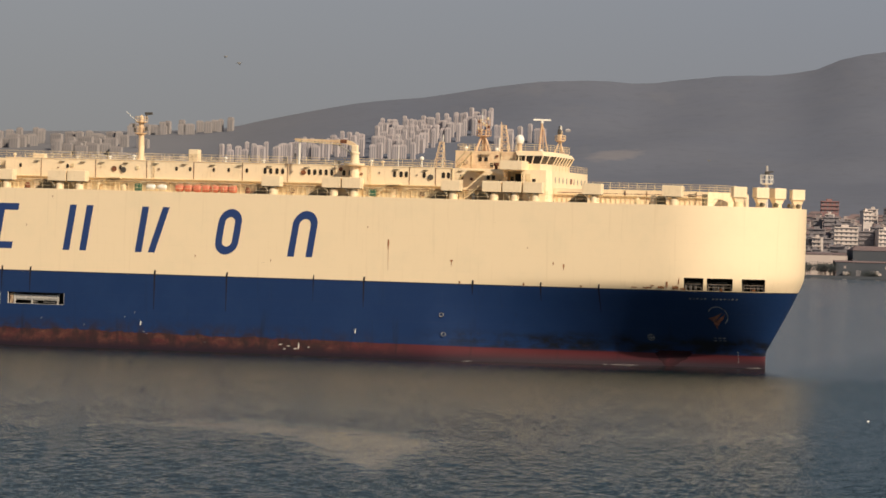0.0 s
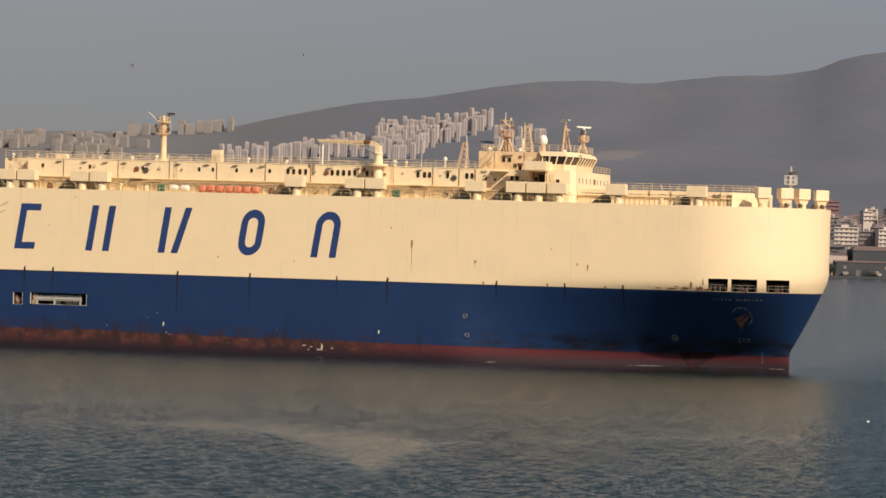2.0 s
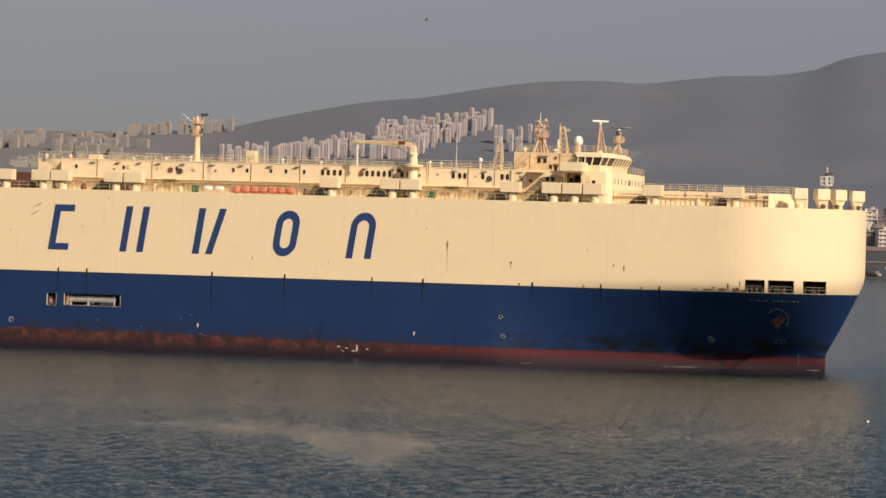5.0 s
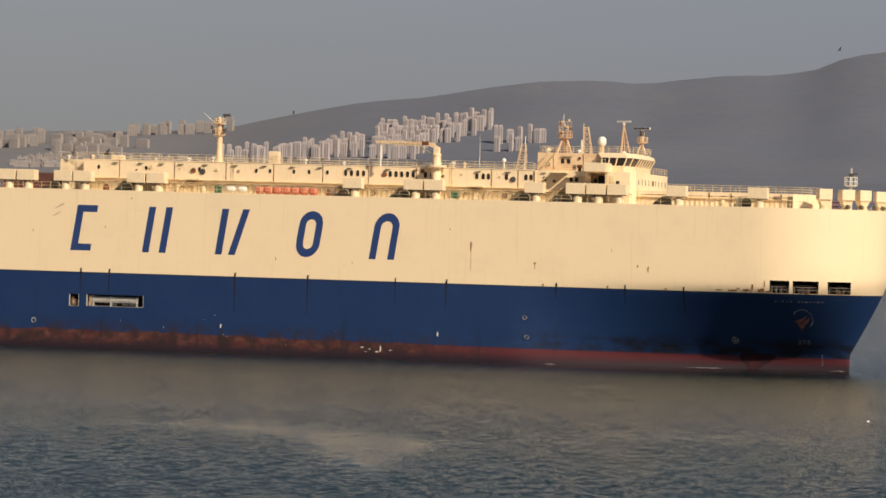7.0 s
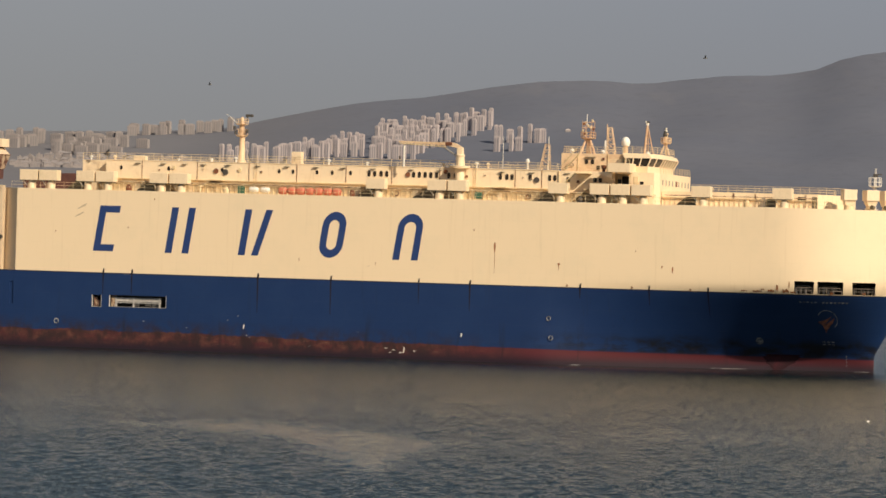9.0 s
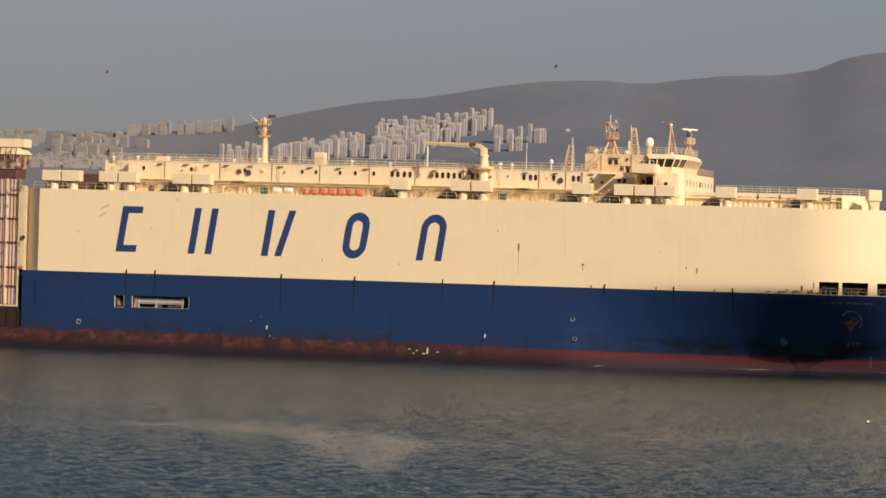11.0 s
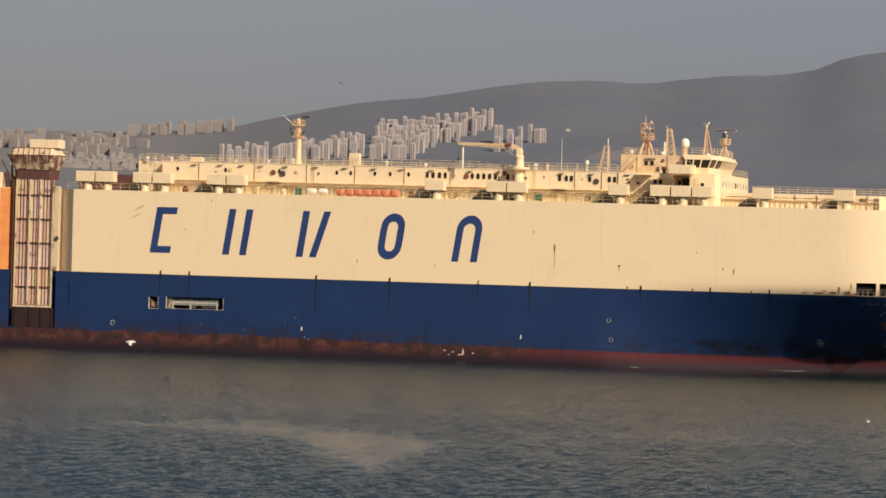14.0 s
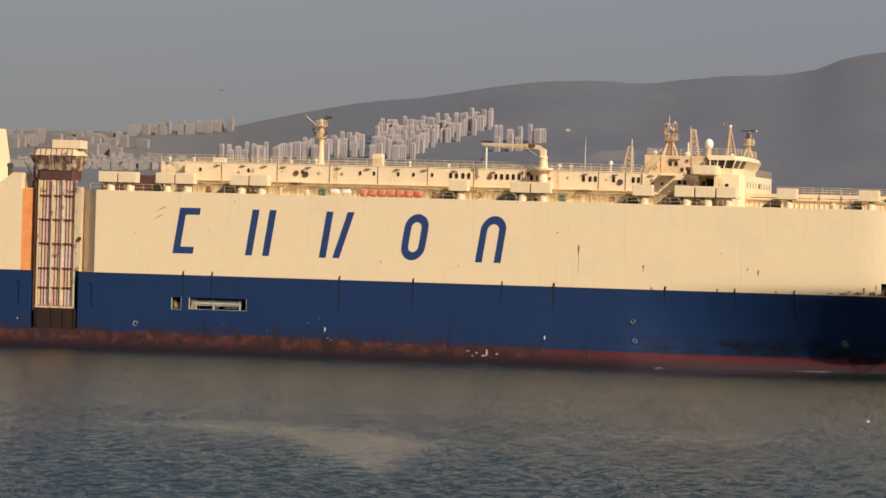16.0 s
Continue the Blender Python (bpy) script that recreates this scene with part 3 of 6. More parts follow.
def painted_marks():
    """Five slanting blue marks on the topsides, as plain bars."""
    z0, z1, lean = 14.45, 21.45, 1.05

    def outline(pts):
        """A mark from an outline in its own upright square, leaned over."""
        bm = bmesh.new()
        side_patch(bm, [(x + lean * z / (z1 - z0), z0 + z) for x, z in pts])
        return bm

    def band(path, closed=False):
        """A mark from pairs of outer and inner points, as one bent strip."""
        bm = bmesh.new()
        rings = []
        for (xo, zo), (xi, zi) in path:
            xo, xi = xo + lean * zo / (z1 - z0), xi + lean * zi / (z1 - z0)
            rings.append([bm.verts.new(p) for p in ((xo, -HALF - 0.012, z0 + zo), (xi, -HALF - 0.012, z0 + zi), (xi, -HALF - 0.002, z0 + zi), (xo, -HALF - 0.002, z0 + zo))])
        for r0, r1 in zip(rings, rings[1:] + rings[:1] if closed else rings[1:]):
            for i in range(4):
                bm.faces.new((r0[i], r0[(i + 1) % 4], r1[(i + 1) % 4], r1[i]))
        if not closed:
            bm.faces.new(rings[0][::-1])
            bm.faces.new(rings[-1])
        return bm

    def bend(x, w, t, first, last):
        """Points round a tall rounded frame of width w and stroke t, from one angle to another."""
        hh, r = z1 - z0, w / 2
        path = []
        for i in range(33):
            a = radians(first + (last - first) * i / 32)
            c, k = math.cos(a), math.sin(a)
            mid = hh / 2 + (hh / 2 - r * 1.15) * max(-1, min(1, 6 * k))
            path.append(((x + r + r * c, mid + 1.15 * r * k), (x + r + (r - t) * c, mid + 1.15 * (r - t) * k)))
        return path

    tall = z1 - z0
    marks = [outline([(-71.9, 0), (-68.65, 0), (-68.65, 1.05), (-70.8, 1.05), (-70.8, 5.95), (-68.6, 5.95), (-68.6, tall), (-71.9, tall)])]
    for x0, slant in ((-60.35, 0), (-57.65, 0), (-48.7, 0), (-46.6, 1.2)):
        marks.append(outline([(x0, 0), (x0 + 1.08, 0), (x0 + 1.08 + slant, tall), (x0 + slant, tall)]))
    marks.append(band(bend(-36.2, 3.75, 1.08, 0, 348.75), True))
    x0, w, t = -24.45, 3.95, 1.06
    arch = bend(x0, w, t, 10, 170)
    marks.append(band([((x0 + w, 0), (x0 + w - t, 0))] + arch + [((x0, 0), (x0 + t, 0))]))
    for bm in marks:
        bmesh.ops.recalc_face_normals(bm, faces=bm.faces[:])
        part("painted_mark", bm, M_MARK, ship, "slanting blue painted mark")


painted_marks()


def on_shell(bm, pts, proud=0.05):
    """A painted plate that follows the curved bow, from a (x, z) outline."""
    f = [bm.verts.new((x + proud * 0.4, hull_edge(x, z) - proud, z)) for x, z in pts]
    bm.faces.new(f)


def streaks():
    rng = random.Random(5)
    # drain marks under the belt line
    for x in (-70.1, -65.5, -45.4, -33.9, -20.2, -12.3, 4.5, 14.9, 23.7):
        bm = bmesh.new()
        w = rng.uniform(0.10, 0.17)
        lay = on_shell if x > -3 else side_patch
        lay(bm, [(x - w, 11.0), (x + w, 11.0), (x + w * 1.3, 11.75), (x - w * 0.2, 11.75)], 0.05)
        ln = rng.uniform(1.0, 5.5) if not -72 < x < -60 else 3.1
        for q in range(6):
            a, b = 1 - q / 6, 1 - (q + 1) / 6
            lay(bm, [(x - w * (0.25 + 0.5 * b), 11.0 - ln * (1 - b)), (x + w * (0.2 + 0.5 * b), 11.0 - ln * (1 - b)), (x + w * (0.2 + 0.5 * a), 11.0 - ln * (1 - a)), (x - w * (0.25 + 0.5 * a), 11.0 - ln * (1 - a))], 0.012)
        part("drain_stain", bm, M_STAIN, ship)
    # rust runs on the cream
    for x, z, w, ln in ((-8.65, 17.5, 0.16, 1.6), (-8.62, 16.2, 0.035, 3.6), (1.2, 14.7, 0.24, 0.35), (1.2, 14.5, 0.06, 0.9), (16.8, 14.8, 0.10, 0.5), (18.4, 14.6, 0.12, 1.0), (-11.9, 19.4, 0.09, 0.3), (-27.0, 14.0, 0.05, 0.5), (-39.0, 14.3, 0.07, 0.5), (12.8, 17.0, 0.05, 0.4), (-62.2, 22.8, 0.06, 0.4), (-78.0, 17.5, 0.06, 0.4), (-66.3, 18.3, 0.07, 0.3)):
        bm = bmesh.new()
        side_patch(bm, [(x - w * 0.2, z - ln), (x + w * 0.3, z - ln * 0.9), (x + w, z - ln * 0.35), (x + w * 0.7, z), (x - w * 0.6, z), (x - w, z - ln * 0.4)])
        part("rust_streak", bm, M_RUN, ship)
    # old scrapes on the cream
    for x, z, dx, dz in ((-75.0, 19.55, 1.5, 0.75), (-74.6, 20.75, 1.6, 0.85), (-73.6, 21.15, 0.5, 0.2), (-28.6, 13.3, 0.8, 0.15), (-55.2, 21.9, 0.1, 0.8), (7.4, 20.4, 0.5, 0.1)):
        bm = bmesh.new()
        side_patch(bm, [(x, z), (x + dx * 0.6, z + dz * 0.5), (x + dx, z + dz), (x + dx * 0.9, z + dz * 1.12), (x + dx * 0.4, z + dz * 0.62), (x + dx * 0.05, z + dz * 0.16)])
        part("scrape", bm, M_SCRAPE, ship)
    # draught and tug marks, as plain bars and discs
    for x, z, w, h in ((-47.4, 3.6, 0.14, 0.75), (-13.4, 3.5, 0.14, 0.75), (-22.2, 0.95, 0.13, 1.15), (-96.6, 3.7, 0.22, 0.5), (-22.7, 0.5, 0.4, 0.16), (-23.8, 0.9, 0.3, 0.12), (-25.0, 1.1, 0.35, 0.12), (-24.4, 0.45, 0.25, 0.1), (-20.6, 0.8, 0.3, 0.12), (-46.9, 2.3, 0.2, 0.3), (-48.4, 5.2, 0.1, 0.4), (-46.4, 2.0, 0.3, 0.12), (-37.0, 1.0, 0.3, 0.08), (-63.4, 3.9, 0.12, 0.18), (-56.5, 3.1, 0.1, 0.25), (-66.6, 10.9, 0.3, 0.07), (-65.6, 10.9, 0.2, 0.1), (-29.4, 3.4, 0.1, 0.15), (-50.0, 4.5, 0.15, 0.2)):
        bm = bmesh.new()
        bright = h > 0.7 or -26 < x < -20
        w, h = (w * 0.9, h) if bright else (w * 0.62, h * 0.8)
        side_patch(bm, [(x - w, z - h * 0.35), (x - w * 0.1, z - h * 0.5), (x + w * 0.5, z - h * 0.2), (x + w, z + h * 0.3), (x + w * 0.3, z + h * 0.25), (x - w * 0.4, z + h * 0.5)])
        part("paint_fleck", bm, M_WHITE if bright else M_FLECK, ship)
    for x, z, r in ((-0.1, 6.4, 0.36), (0.3, 3.5, 0.36), (-77.5, 3.5, 0.42)):
        bm = bmesh.new()
        rings = [[bm.verts.new((x + k * r * math.cos(math.pi * i / 8), y, z + k * r * math.sin(math.pi * i / 8))) for i in range(16)] for k, y in ((0.62, -HALF - 0.012), (1.0, -HALF - 0.012), (1.0, -HALF - 0.002), (0.62, -HALF - 0.002))]
        for q in range(4):
            a, b = rings[q], rings[(q + 1) % 4]
            for i in range(16):
                bm.faces.new((a[i], b[i], b[(i + 1) % 16], a[(i + 1) % 16]))
        part("tug_mark", bm, M_NAME, ship, "faded white ring painted on the side")


streaks()


def bow_marks():
    for i in range(13):
        if i == 5:
            continue
        bm = bmesh.new()
        x = 37.00 + i * 0.55
        on_shell(bm, [(x, 9.9), (x + 0.3, 9.9), (x + 0.36, 10.12), (x + 0.06, 10.12)])
        part("name_bar", bm, M_NAME, ship, "faded white painted bar")
    bm = bmesh.new()
    cx, cz, rx, rz = 40.75, 7.45, 1.45, 1.45
    for i in range(-4, 12):
        a, b = i * math.pi / 14, (i + 1) * math.pi / 14
        on_shell(bm, [(cx + 0.92 * rx * math.cos(a), cz + 0.92 * rz * math.sin(a)), (cx + rx * math.cos(a), cz + rz * math.sin(a)), (cx + rx * math.cos(b), cz + rz * math.sin(b)), (cx + 0.92 * rx * math.cos(b), cz + 0.92 * rz * math.sin(b))])
    part("emblem_ring", bm, M_NAME, ship, "faded pale painted arc")
    bm = bmesh.new()
    on_shell(bm, [(39.3, 7.0), (39.95, 6.6), (40.35, 5.4), (40.6, 6.0), (41.4, 6.9), (41.85, 7.75), (40.95, 7.1), (40.5, 6.8)])
    on_shell(bm, [(39.3, 7.05), (40.4, 6.85), (40.95, 7.35), (41.4, 8.0), (40.6, 7.5)])
    part("emblem", bm, M_LOGO, ship, "faded red painted emblem")
    for x in (39.57, 40.27, 40.87):
        for z in (3.55, 3.95):
            bm = bmesh.new()
            on_shell(bm, [(x, z), (x + 0.42, z), (x + 0.42, z + 0.17), (x, z + 0.17)])
            part("small_bar", bm, M_NAME, ship)
    bm = bmesh.new()
    for i in range(12):
        a, b = 2 * math.pi * i / 12, 2 * math.pi * (i + 1) / 12
        on_shell(bm, [(30.48 + 0.35 * math.cos(a), 3.9 + 0.35 * math.sin(a)), (30.48 + 0.55 * math.cos(a), 3.9 + 0.55 * math.sin(a)), (30.48 + 0.55 * math.cos(b), 3.9 + 0.55 * math.sin(b)), (30.48 + 0.35 * math.cos(b), 3.9 + 0.35 * math.sin(b))])
    on_shell(bm, [(30.38, 3.5), (30.58, 3.5), (30.58, 4.3), (30.38, 4.3)])
    on_shell(bm, [(30.08, 3.8), (30.88, 3.8), (30.88, 4.0), (30.08, 4.0)])
    part("thruster_mark", bm, M_NAME, ship, "white ring and cross painted near the bow")
    for z in (0.3, 0.8, 1.3, 1.7):
        bm = bmesh.new()
        on_shell(bm, [(42.70, z), (42.82, z), (42.82, z + 0.3), (42.70, z + 0.3)])
        part("draught_bar", bm, M_NAME, ship)
    # shadow of the bow's flare, painted as a dark patch down over the boot top
    rng = random.Random(2)
    bm = bmesh.new()
    top, low = 1.9, -0.5
    left, right = [], []
    for i in range(15):
        k = i / 14
        z = top + (low - top) * k
        mid, half = 33.54 - 0.9 * k, (2.6 if z > 1.5 else 2.3 * ((z + 0.5) / 2.0) ** 0.8 + 0.5)
        left.append((mid - half * rng.uniform(0.85, 1.1), z))
        right.append((mid + half * rng.uniform(0.85, 1.1), z))
    for i in range(14):
        for q in range(6):
            def at(row, f):
                return (left[row][0] + (right[row][0] - left[row][0]) * f, left[row][1])
            on_shell(bm, [at(i + 1, q / 6), at(i + 1, (q + 1) / 6), at(i, (q + 1) / 6), at(i, q / 6)], 0.07)
    part("anchor_smear", bm, M_BOW_SHADOW, ship, "dark patch painted as the bow flare's shadow over the boot top")


bow_marks()


def bow_rust():
    """Rust runs on the cream along the knuckle, aft of the bow openings."""
    rng = random.Random(14)
    for x, z, w, h in ((28.6, 11.45, 0.9, 0.12), (30.4, 11.4, 1.3, 0.22), (31.6, 11.75, 0.5, 0.12), (32.6, 11.5, 1.0, 0.35), (33.9, 11.9, 0.25, 0.8), (34.8, 11.5, 0.9, 0.45), (35.7, 12.3, 0.14, 1.0), (35.9, 11.4, 0.8, 0.2), (41.6, 11.3, 0.4, 0.4), (46.0, 11.4, 0.5, 0.3), (20.9, 11.3, 0.3, 0.25), (12.2, 11.35, 0.25, 0.3), (2.4, 11.35, 0.25, 0.35)):
        bm = bmesh.new()
        top = [h * rng.uniform(0.3, 1.0) for _ in range(7)]
        low = [-h * rng.uniform(0.1, 0.6) for _ in range(7)]
        for q in range(6):
            a, b = x + w * q / 6, x + w * (q + 1) / 6
            on_shell(bm, [(a, max(11.2, z + low[q])), (b, max(11.2, z + low[q + 1])), (b, z + top[q + 1]), (a, z + top[q])], 0.05)
        part("rust_streak", bm, M_RUN, ship)


bow_rust()


def slot_fittings():
    """What stands in the two side openings: a pale bundle of pipes, rollers and rusty posts."""
    y = -HALF + 0.7
    bm = bmesh.new()
    for dz, dy in ((0.0, 0.0), (0.22, -0.1), (0.44, -0.05), (0.66, 0.05)):
        rod(bm, (-68.2, y + dy, 6.65 + dz), (-60.9, y + dy, 6.65 + dz), 0.13)
    for x in (-68.1, -65.3, -61.1):
        box(bm, x - 0.09, x + 0.09, y - 0.25, y + 0.2, 6.0, 7.5)
    for i in range(14):
        rod(bm, (-67.9 + 0.5 * i, y - 0.2, 6.5), (-67.6 + 0.5 * i, y - 0.2, 7.3), 0.03, n=4)
    part("gangway", bm, M_GANGWAY, ship, "pale stowed gangway in a side opening")
    for x in (-64.9, -63.0, -61.9):
        part("roller", rod(bmesh.new(), (x - 0.5, y + 0.3, 6.3), (x + 0.4, y + 0.3, 6.3), 0.2), M_STEEL, ship)
    bm = bmesh.new()
    for x0, x1, z0, z1 in SLOTS:
        box(bm, x0 - 0.04, x0 + 0.06, -HALF - 0.03, -HALF + 0.25, z0 - 0.04, z1)
        box(bm, x1 - 0.02, x1 + 0.04, -HALF - 0.03, -HALF + 0.25, z0 - 0.04, z1)
        box(bm, x0 + 0.06, x1 - 0.02, -HALF - 0.03, -HALF + 0.25, z0 - 0.05, z0)
    part("opening_rim", bm, M_GANGWAY, ship)
    for x0, x1, z0, z1 in ((-68.8, -68.3, 6.05, 7.6), (-71.6, -71.25, 6.0, 7.4), (-71.2, -70.6, 6.0, 6.9)):
        part("roller_post", box(bmesh.new(), x0, x1, y - 0.25, y + 0.5, z0, z1), M_RUSTY, ship, "rusty fairlead post")


slot_fittings()


def bow_fittings():
    for x, y in ((37.4, -13.4), (41.2, -11.2), (46.6, -7.0)):
        bm = bmesh.new()
        for dx in (-0.9, -0.2, 0.5):
            lathe(bm, x + dx, y, [(0.22, 11.27), (0.18, 11.9), (0.28, 12.0), (0.28, 12.1)], 8)
        rod(bm, (x - 1.3, y - 0.4, 12.0), (x + 1.2, y - 0.4, 12.0), 0.06)
        rod(bm, (x - 1.3, y - 0.4, 12.45), (x + 1.2, y - 0.4, 12.45), 0.05)
        part("mooring_rollers", bm, M_STEEL, ship, "grey rollers and bars in a mooring port")
    for yy, x0, x1 in BOW_OPENINGS:
        bm = bmesh.new()
        a, b = x0 + 0.45, x1 + 0.1
        ya, yb = hull_edge(a, 12.0) + 0.35, hull_edge(b, 12.0) + 0.35
        for z in (11.75, 12.2):
            rod(bm, (a, ya, z), (b, yb, z), 0.04, n=5)
        for k in (0.0, 0.33, 0.66, 1.0):
            x, y = a + (b - a) * k, ya + (yb - ya) * k
            rod(bm, (x, y, 11.25), (x, y, 12.2), 0.04, n=5)
        part("port_rail", bm, M_GRILL, ship, "grey rail across a mooring port")


bow_fittings()


def side_ramp():
    """The stowed side ramp: a tall ribbed panel between rusty guides, under a flared winch housing."""
    y = -HALF + 0.75
    ramp_ob = part("side_ramp", box(bmesh.new(), -94.0, -87.75, y, y + 0.25, 5.7, 25.2), M_RUST, ship, "stowed ribbed side ramp with faded pink slats")
    levels = (5.75, 8.6, 11.6, 15.4, 19.1, 22.8, 25.2)
    ribm = mesh_of("rib", box(bmesh.new(), 0, 6.1, -0.3, 0, -0.06, 0.06), M_RUST)
    rng = random.Random(6)
    for z0, z1 in zip(levels, levels[1:]):
        tall = z1 - z0 - 0.16
        slats = [mesh_of("slat", box(bmesh.new(), -0.15, 0.15, -0.09, 0, 0, tall), m) for m in (M_PINK, M_PALE_SLAT, M_CREAM2)]
        for k in range(11):
            x = -93.5 + k * 0.515 + (0.1 if k > 3 else 0) + (0.1 if k > 6 else 0)
            part("slat", slats[rng.choice((0, 0, 1, 1, 2))], None, ramp_ob, at=(x, y, z0 + 0.08))
        part("rib", ribm, None, ramp_ob, at=(-93.95, y, z0))
    for x in (-93.95, -91.75, -90.05, -87.95):
        part("stringer", box(bmesh.new(), x, x + 0.22, y - 0.34, y, 5.6, 25.2), M_RUSTY_LIGHT, ramp_ob)
    for x, z in ((-90.7, 14.0), (-92.9, 24.0), (-88.6, 23.9)):
        bm = bmesh.new()
        for i in range(8):
            a, b = math.pi + math.pi * i / 8, math.pi + math.pi * (i + 1) / 8
            rod(bm, (x + 0.42 * math.cos(a), y - 0.3, z + 0.42 * math.sin(a)), (x + 0.42 * math.cos(b), y - 0.3, z + 0.42 * math.sin(b)), 0.06, n=5)
        part("lashing_eye", bm, M_RUST, ramp_ob)
    part("crossbeam", box(bmesh.new(), -94.0, -87.75, y - 0.36, y - 0.02, 5.45, 5.75), M_RUSTY_LIGHT, ramp_ob)
    part("guide_post", box(bmesh.new(), -87.65, -86.98, y - 0.2, y + 0.85, 11.3, 24.2), M_RUSTY_LIGHT, ship, "rust-run cream guide post beside the ramp")
    part("guide_post", box(bmesh.new(), -94.45, -94.12, y - 0.1, y + 0.9, 5.0, 25.0), M_RUST, ship, "rusty guide post beside the ramp")
    bm = bmesh.new()
    rod(bm, (-87.1, y - 0.45, 16.2), (-87.1, y - 0.2, 16.2), 0.32, n=12)
    part("sheave", bm, M_MASTDARK, ship)
    part("ramp_threshold", box(bmesh.new(), -94.0, -87.2, y - 0.45, y + 0.9, 2.4, 5.4), M_SILL, ship, "dark grimy sill under the ramp")
    for x in (-93.6, -91.2, -89.3, -87.6):
        part("threshold_bracket", box(bmesh.new(), x - 0.1, x + 0.1, y - 0.55, y - 0.45, 2.4, 5.3), M_STAIN, ship)
    # housing
    yc = -14.0

    def ring(x0, x1, d, c):
        return [(x0 + c, yc - d), (x1 - c, yc - d), (x1, yc - d + c), (x1, yc + d), (x0, yc + d), (x0, yc - d + c)]

    wide, slim = ring(-95.6, -87.3, 2.2, 0.9), ring(-94.8, -88.2, 1.8, 0.7)
    house = part("winch_housing", prism(bmesh.new(), ring(-94.4, -88.1, 1.5, 0.5), 25.2, 26.7), M_NECK, ship, "flared rust-eaten winch housing over the ramp")
    part("flare", prism(bmesh.new(), ring(-94.5, -88.0, 1.6, 0.5), 26.7, 28.9, wide), M_RUSTY, house)
    part("apron", prism(bmesh.new(), wide, 28.98, 30.0, slim), M_RUSTY_LIGHT, house)
    rib2 = mesh_of("bracket", rod(bmesh.new(), (0, 0, 0), (0, 0.42, 1.0), 0.08, n=4), M_RUST)
    for i in range(8):
        part("bracket", rib2, None, house, at=(-94.5 + i * 0.86, yc - 2.24, 28.98))
    part("ledge", prism(bmesh.new(), ring(-95.7, -87.2, 2.25, 0.9), 28.9, 28.98), M_RUST, house)
    # rust running down from the ledge
    for i in range(15):
        x, ln = -94.4 + i * 0.42 + rng.uniform(-0.12, 0.12), rng.uniform(0.5, 1.9)
        bm = bmesh.new()
        w = rng.uniform(0.06, 0.16)
        y0, y1 = yc - 2.23, yc - 2.23 + 0.6 * ln / 2.2
        v = [bm.verts.new(p) for p in ((x - w, y0, 28.88), (x + w, y0, 28.88), (x + w * 0.3, y1 - 0.02, 28.88 - ln), (x - w * 0.3, y1 - 0.02, 28.88 - ln))]
        bm.faces.new(v[::-1])
        part("rust_run", bm, M_NECK, house)
    part("cap", prism(bmesh.new(), ring(-94.9, -88.1, 1.85, 0.7), 30.0, 30.1), M_RUST, house)
    part("cabin", rounded_box(bmesh.new(), -92.2, -87.5, yc - 0.9, yc + 2.2, 30.1, 31.4, 0.05), M_CREAM, house)
    # rusty gear between the housing and the aft casing
    bm = bmesh.new()
    rng = random.Random(2)
    for i in range(16):
        a = Vector((-96.6 + rng.random() * 2.3, -14.5 + rng.random() * 2, 23.9))
        rod(bm, a, a + Vector((rng.uniform(-0.7, 0.5), 0.2, rng.uniform(1.2, 3.8))), 0.07, n=5)
    rod(bm, (-94.3, -14.8, 24.0), (-96.8, -14.4, 28.0), 0.08, n=5)
    part("winch_gear", bm, M_RUST, ship, "rusty pipes and wires beside the ramp")
    bm = bmesh.new()
    f = [(-96.35, -HALF + 0.02), (-94.22, -HALF + 2.06)]
    v = [bm.verts.new((f[0][0] + 0.03, f[0][1] - 0.03, 11.2)), bm.verts.new((f[1][0] + 0.03, f[1][1] - 0.03, 11.2)), bm.verts.new((f[1][0] + 0.03, f[1][1] - 0.03, 23.8)), bm.verts.new((f[0][0] + 0.03, f[0][1] - 0.03, 23.8))]
    bm.faces.new(v)
    part("rust_wash", bm, M_ORANGE_RUST, ship, "orange rust running down the ramp's cheek")
    # aft casing and funnel
    bm = bmesh.new()
    outline = [(-135, DECK), (-96.6, DECK), (-96.6, 26.2), (-98.0, 26.2), (-100.0, 24.7), (-135, 24.7)]
    near = [bm.verts.new((x, -HALF + 0.1, z)) for x, z in outline]
    away = [bm.verts.new((x, 4.0, z)) for x, z in outline]
    bm.faces.new(near)
    bm.faces.new(away[::-1])
    for i in range(6):
        j = (i + 1) % 6
        bm.faces.new((near[j], near[i], away[i], away[j]))
    part("aft_casing", bm, M_CREAM, ship)
    bm = prism(bmesh.new(), [(-118, -8), (-105.6, -8), (-105.6, 5), (-118, 5)], 24.7, 33.4, [(-116, -7), (-106.7, -7), (-106.7, 4), (-116, 4)])
    part("funnel", bm, M_CREAM, ship, "cream funnel casing")
    part("horn", lathe(bmesh.new(), -100.9, -9.5, [(0.35, 24.7), (0.35, 27.0), (0.5, 27.3), (0.5, 27.6), (0.2, 27.8)]), M_MASTDARK, ship)


side_ramp()


# ---- deck gear ----
# ventilators along the side: where each set begins, and how many stand in it
VENTS = ((-84.2, 2), (-75.0, 2), (-63.2, 2), (-28.9, 1), (-19.4, 2), (-0.8, 1), (5.5, 3), (20.8, 1), (32.9, 1))


